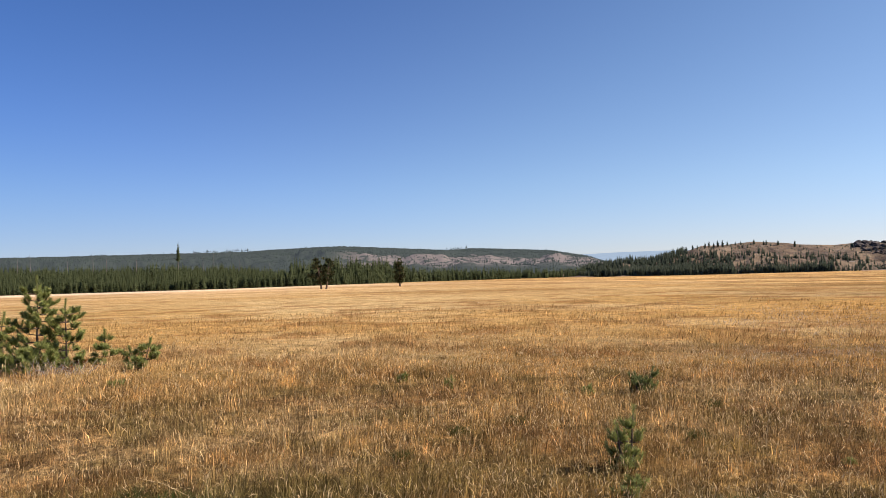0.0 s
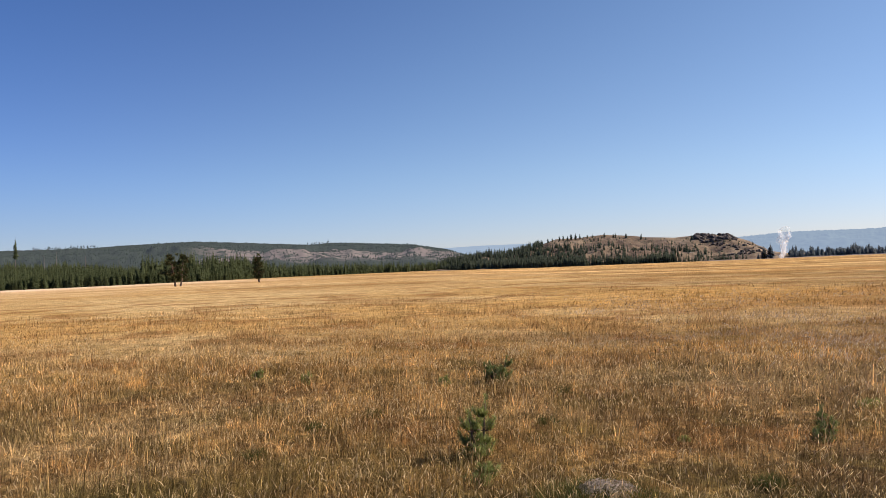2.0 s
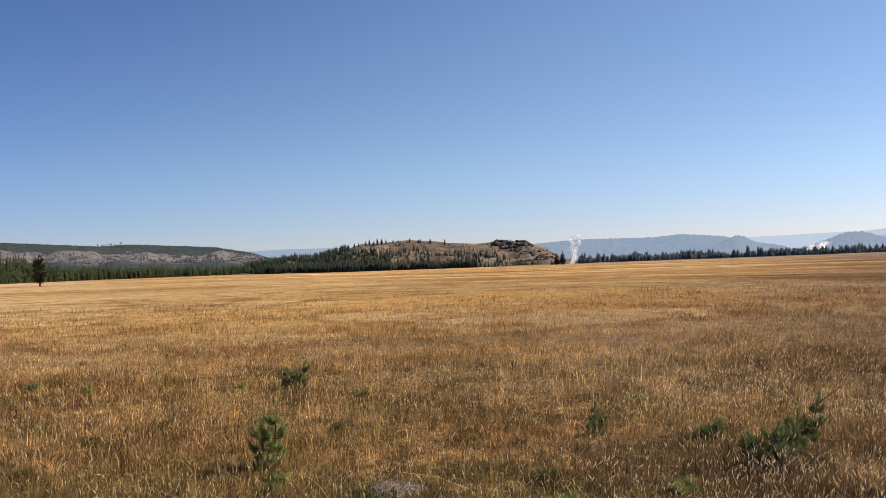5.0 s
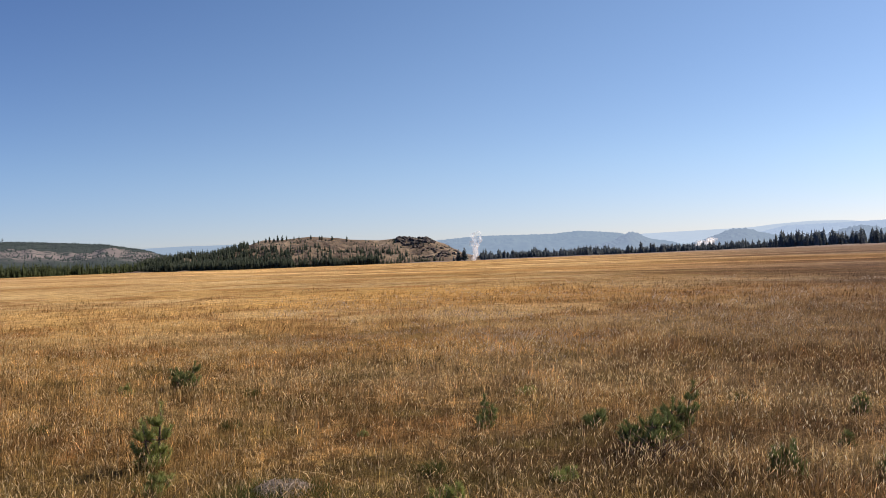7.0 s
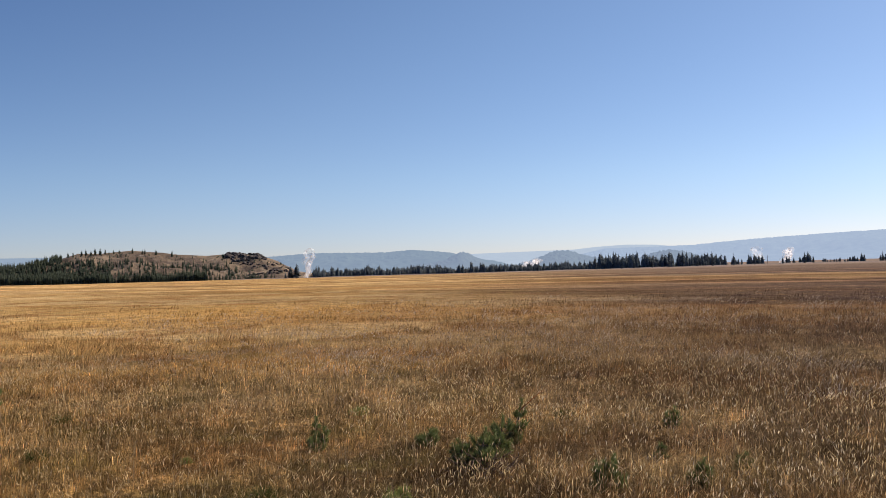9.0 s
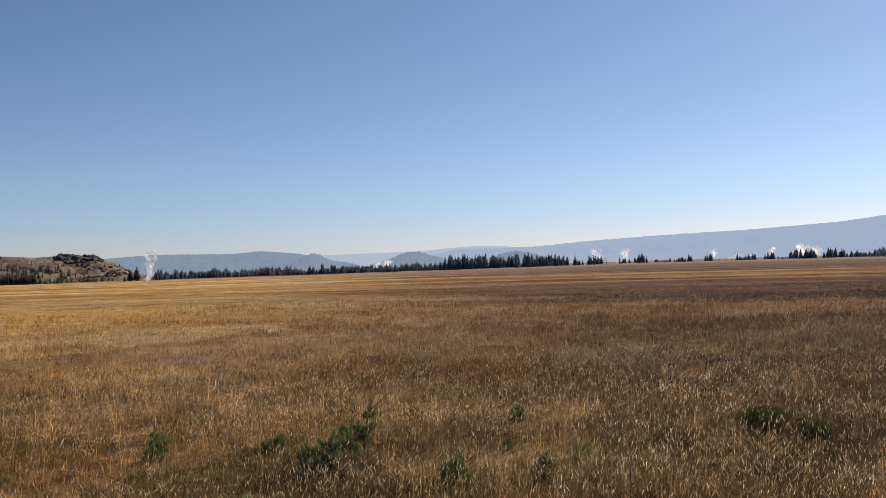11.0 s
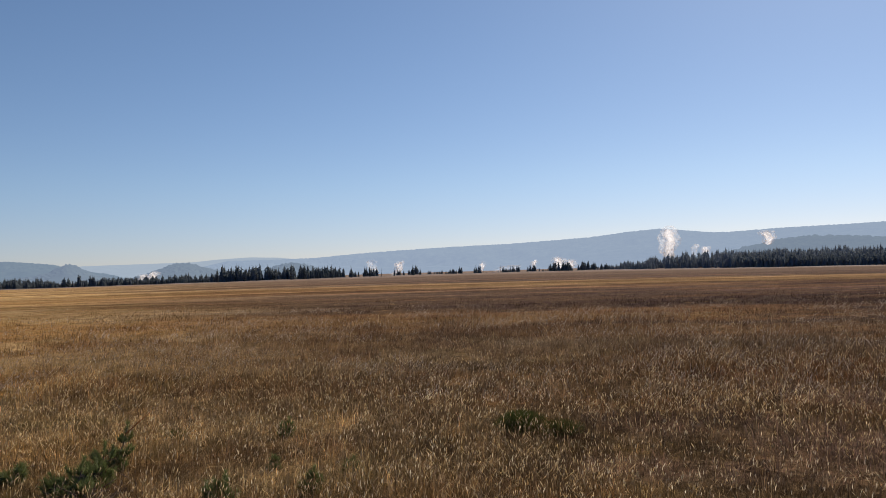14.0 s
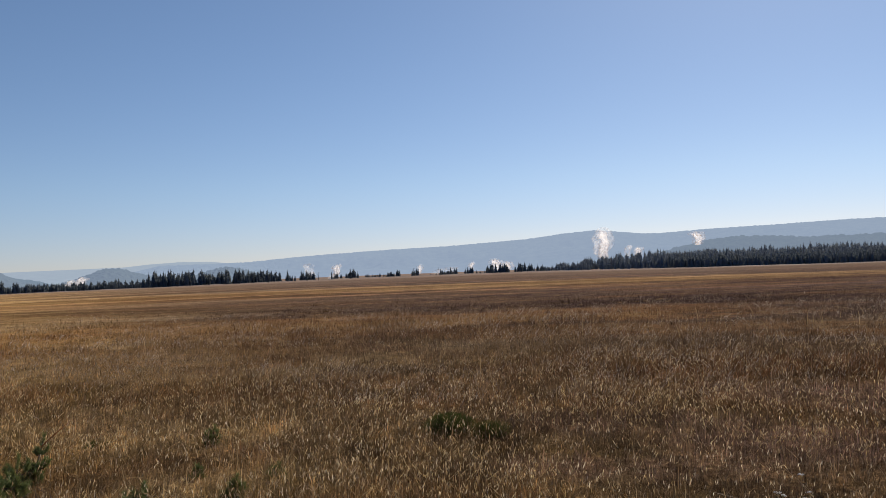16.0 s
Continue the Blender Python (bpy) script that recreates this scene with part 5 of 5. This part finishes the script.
S = "small green pine seedling half sunk in dry grass"
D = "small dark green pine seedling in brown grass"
for x, y, h, w, k, seed, lab, lean in [
    (2.62, 11.0, 0.38, 0.50, 4, 101, "bushy dark green young pine in dry grass", (0, 0)), (1.40, 6.55, 0.56, 0.36, 3, 102, "upright bright green pine seedling in dry grass", (-0.05, 0)),
    (1.27, 5.8, 0.22, 0.24, 3, 103, S, (0, 0)), (0.04, 11.6, 0.26, 0.14, 2, 104, S, (0, 0)), (-0.66, 12.5, 0.22, 0.16, 2, 105, S, (0, 0)),
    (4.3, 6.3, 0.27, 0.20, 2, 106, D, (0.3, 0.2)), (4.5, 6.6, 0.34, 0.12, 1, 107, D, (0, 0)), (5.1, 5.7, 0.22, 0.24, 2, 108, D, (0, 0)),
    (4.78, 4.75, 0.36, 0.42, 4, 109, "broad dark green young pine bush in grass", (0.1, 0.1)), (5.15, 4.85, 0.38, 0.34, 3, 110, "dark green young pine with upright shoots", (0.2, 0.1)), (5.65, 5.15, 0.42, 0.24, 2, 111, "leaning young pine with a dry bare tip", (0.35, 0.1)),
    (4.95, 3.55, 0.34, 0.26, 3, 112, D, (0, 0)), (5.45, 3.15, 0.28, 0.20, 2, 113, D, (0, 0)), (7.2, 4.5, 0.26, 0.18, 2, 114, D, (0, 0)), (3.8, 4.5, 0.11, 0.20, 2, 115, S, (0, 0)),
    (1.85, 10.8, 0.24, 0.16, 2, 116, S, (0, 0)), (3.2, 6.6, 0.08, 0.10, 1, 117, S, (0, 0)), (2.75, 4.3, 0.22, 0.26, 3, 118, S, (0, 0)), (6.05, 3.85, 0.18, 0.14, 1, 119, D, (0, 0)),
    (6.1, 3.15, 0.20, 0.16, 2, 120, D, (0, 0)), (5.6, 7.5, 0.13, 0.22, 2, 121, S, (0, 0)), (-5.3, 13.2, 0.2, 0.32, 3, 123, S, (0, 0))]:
    pine = young_pine(x, y, h * (0.85 if lab in (S, D) else 1), w, k, seed, lab, lean=lean, dense=0.85 if lab in (S, D) else 1.05, green=NEEDLE_BACKLIT if "dark" in lab or "leaning" in lab else None)
    if "dry bare tip" in lab:
        v, f = tube([Vector((0.13, 0.02, 0.33)), Vector((0.22, -0.04, 0.42)), Vector((0.31, -0.11, 0.51))], [0.006, 0.006, 0.002], 5)
        part("dry_tip", v, f, NEEDLE_RED, pine, "bare reddish brown dead tip")
for x, y, h, w, k, seed, lab in [(-8.02, 16.2, 1.88, 1.30, 1, 130, "tall young pine with an open crown"), (-7.42, 16.1, 1.42, 1.1, 1, 131, "bushy young pine with dense green boughs"),
                                 (-8.75, 15.8, 1.2, 1.0, 2, 132, "young pine beside its taller neighbours"), (-7.95, 15.6, 0.72, 1.2, 4, 133, "low spreading pine thicket with grey twigs"),
                                 (-6.87, 16.6, 0.78, 0.62, 1, 134, "small young pine with a pointed top"), (-7.15, 15.8, 0.42, 0.4, 2, 135, "low young pine with rust red dead needles"), (-5.86, 15.8, 0.62, 0.66, 2, 136, "round bushy young pine")]:
    young_pine(x, y, h, w, k, seed, lab, needle=0.085, dense=1.7, red=seed == 135)


# ---- mounds ----
def tussock(name, x, y, w, h, kinds, label, seed, fine):
    """A dome of turf with blades bristling out of it."""
    g = np.random.default_rng(seed)
    z0 = float(land(np.array([x]), np.array([y]))[0])
    root = new(name)
    root.matrix_world = pose(x, y, z0 - 0.02)
    bm = bmesh.new()
    bmesh.ops.create_icosphere(bm, subdivisions=3, radius=1)
    for v in bm.verts:
        k = 1 + 0.2 * noise.noise(v.co * 2.0 + Vector((seed, 0, 0)))
        v.co = Vector((v.co.x * w * 0.45 * k, v.co.y * w * 0.36 * k, max(-0.02, v.co.z * h * 0.62 * k)))
    me = bpy.data.meshes.new("turf")
    bm.to_mesh(me)
    bm.free()
    me.materials.append(SOIL)
    turf = new("turf", me)
    turf.parent = root
    for pname, n, mat, length in kinds:
        t, u = g.uniform(0, 6.283, n), np.sqrt(g.uniform(0, 1, n))
        px, py = np.cos(t) * u * w * 0.46, np.sin(t) * u * w * 0.38
        pz = h * 0.6 * np.sqrt(np.maximum(0, 1 - u ** 2))
        L = length * g.uniform(0.5, 1.2, n)
        ox, oy = np.cos(t) * u * 0.7 + g.normal(0, 0.4, n), np.sin(t) * u * 0.7 + g.normal(0, 0.4, n)
        f2 = g.uniform(0, 3.14, n)
        wx, wy = np.cos(f2) * fine, np.sin(f2) * fine
        V = np.stack([np.stack([px - wx, py - wy, pz], -1), np.stack([px + wx, py + wy, pz], -1), np.stack([px + ox * L, py + oy * L, pz + L], -1)], 1).reshape(-1, 3)
        tagged(part(pname, V, np.arange(3 * n).reshape(-1, 3), mat, root), kind="stuff")
    return tagged(root, label, "tussock")


tussock("green_tussock", 8.05, 2.33, 0.60, 0.27, [("green_grass", 6500, GREEN_GRASS, 0.06), ("dry_grass", 260, GRASS, 0.10)], "rounded tussock of dark green grass", 51, 0.003)
tussock("green_tussock", 8.02, 1.93, 0.48, 0.14, [("green_grass", 2600, GREEN_GRASS, 0.07), ("dry_grass", 500, GRASS, 0.10)], "low ragged tussock of green and dry grass", 53, 0.003)


for k, (x, y, w) in enumerate([(0.13, 8.4, 0.22), (3.07, 9.5, 0.20), (-2.05, 6.15, 0.30), (-1.75, 6.0, 0.22), (-2.4, 6.3, 0.18), (0.75, 8.9, 0.18), (-0.4, 7.2, 0.16), (2.3, 7.6, 0.16), (3.1, 5.1, 0.22), (6.9, 5.6, 0.18)]):
    tussock("green_weed", x, y, w, 0.07, [("leaves", 420, GREEN_GRASS, 0.085), ("dry_grass", 90, GRASS, 0.11)], "small tuft of green leaves among dry grass", 80 + k, 0.0026)


def brush_mound(x, y, w, h, seed):
    """A low heap of bleached twigs with green grass round its foot."""
    g = random.Random(seed)
    root = new("grey_brush_mound")
    root.matrix_world = pose(x, y, float(land(np.array([x]), np.array([y]))[0]) - 0.02)
    bm = bmesh.new()
    bmesh.ops.create_icosphere(bm, subdivisions=3, radius=1)
    for v in bm.verts:
        k = 1 + 0.3 * noise.noise(v.co * 2.3 + Vector((seed, 0, 0)))
        v.co = Vector((v.co.x * w * 0.42 * k, v.co.y * w * 0.36 * k, max(-0.02, v.co.z * h * 0.8 * k)))
    me = bpy.data.meshes.new("turf")
    bm.to_mesh(me)
    bm.free()
    me.materials.append(SOIL)
    turf = new("turf", me)
    turf.parent = root
    for k in range(380):
        t, u = g.uniform(0, 6.283), math.sqrt(g.uniform(0, 1)) * 0.85
        p = Vector((math.cos(t) * u * w * 0.44 + 0.03, math.sin(t) * u * w * 0.38, h * (0.80 + 0.25 * noise.noise(Vector((math.cos(t) * u * 2, math.sin(t) * u * 2, seed)))) * math.sqrt(1 - u * u) + g.uniform(0, 0.03)))
        q = g.uniform(0, 6.283)
        l = g.uniform(0.03, 0.075)
        d = Vector((math.cos(q), math.sin(q), g.uniform(-0.15, 0.3) - 0.5 * u * math.cos(q - t))) * l
        v, f = tube([p - d, p + Vector((0, 0, 0.008)), p + d], [0.0010, 0.0016, 0.0007], 4)
        part("twig", v, f, BRUSH, root)
    n = np.random.default_rng(seed)
    for pname, count, mat, length in (("green_grass", 3800, GREEN_GRASS, 0.11), ("dry_grass", 1100, GRASS, 0.12)):
        t, u = n.uniform(0, 6.283, count), n.uniform(0.35, 1.8, count)
        px, py = np.cos(t) * u * w * 0.46 - 0.06, np.sin(t) * u * w * 0.40 - 0.02
        L, f2 = length * n.uniform(0.5, 1.2, count), n.uniform(0, 3.14, count)
        pz = h * 0.5 * np.clip(1.1 - u, 0, 1)
        ox, oy = np.cos(t) * 0.4 + n.normal(0, 0.4, count), np.sin(t) * 0.4 + n.normal(0, 0.4, count)
        wx, wy = np.cos(f2) * 0.002, np.sin(f2) * 0.002
        V = np.stack([np.stack([px - wx, py - wy, pz], -1), np.stack([px + wx, py + wy, pz], -1), np.stack([px + ox * L, py + oy * L, pz + L], -1)], 1).reshape(-1, 3)
        tagged(part(pname, V, np.arange(3 * count).reshape(-1, 3), mat, root), kind="stuff")
    return tagged(root, "low mound of bleached grey twigs ringed by grass", "brush")


brush_mound(1.94, 5.18, 0.50, 0.13, 52)


# ---- dead brush under the young pines ----
def dead_brush(x, y, w, h, n, seed, mat=TWIG, label="tangle of bare grey dead twigs under young pines"):
    g = random.Random(seed)
    root = new("dead_brush")
    root.matrix_world = pose(x, y, float(land(np.array([x]), np.array([y]))[0]))
    for k in range(n):
        p = Vector((g.gauss(0, w * 0.3), g.gauss(0, w * 0.2), 0))
        d = Vector((g.uniform(-1, 1), g.uniform(-1, 1), g.uniform(0.2, 1.0))).normalized() * h * g.uniform(0.6, 1.5)
        m1 = p + d * 0.5 + Vector((g.uniform(-0.1, 0.1), g.uniform(-0.1, 0.1), 0.03))
        v, f = tube([p, m1, p + d], [0.006, 0.0045, 0.002], 4)
        part("twig", v, f, mat, root)
    return tagged(root, label, "brush")


dead_brush(-7.65, 15.45, 1.3, 0.28, 80, 71)
dead_brush(-7.05, 15.6, 0.7, 0.22, 36, 72)
dead_brush(-8.6, 15.3, 0.8, 0.26, 36, 73)
# bark-dark twigs added to deepen the shade at the bush's foot
dead_brush(4.72, 4.58, 0.5, 0.17, 70, 74, BARK, "tangle of dark twigs added for the shade beside a pine bush")


# ---- white flowers ----
PETAL = leaf_material("white_petals", (0.74, 0.73, 0.68), (0.88, 0.87, 0.83), 20.0, 0.4)


def wildflower(x, y, h, seed):
    g = random.Random(seed)
    root = new("white_wildflower")
    root.matrix_world = pose(x, y, float(land(np.array([x]), np.array([y]))[0]), g.uniform(-8, 8), g.uniform(-8, 8), 0)
    v, f = tube([Vector((0, 0, 0)), Vector((0.01, 0, h * 0.6)), Vector((0, 0.01, h))], [0.002, 0.0017, 0.0013], 5)
    part("stem", v, f, STALK, root)
    for k in range(12):
        t, d = g.uniform(0, 6.283), 0.020 * math.sqrt(g.uniform(0, 1))
        c = Vector((math.cos(t) * d, math.sin(t) * d + 0.01, h + 0.008 - d * 0.25))
        v, f = tube([Vector((0, 0.01, h - 0.025)), c], [0.0006, 0.0006], 4)
        part("ray", v, f, STALK, root)
        v, f = tube([c, c + Vector((0, 0, 0.002)), c + Vector((0, 0, 0.005))], [0.002, 0.0045, 0.003], 6)
        part("floret", v, f, PETAL, root)
    return tagged(root, "small white umbel wildflower on a thin stem", "flower", "white flowers in the grass")


for k, (x, y, h) in enumerate([(5.93, -0.67, 0.26), (5.47, -0.52, 0.25), (5.39, -0.50, 0.26), (5.52, -0.72, 0.25), (5.39, -0.67, 0.25)]):
    wildflower(x, y, h, 300 + k)
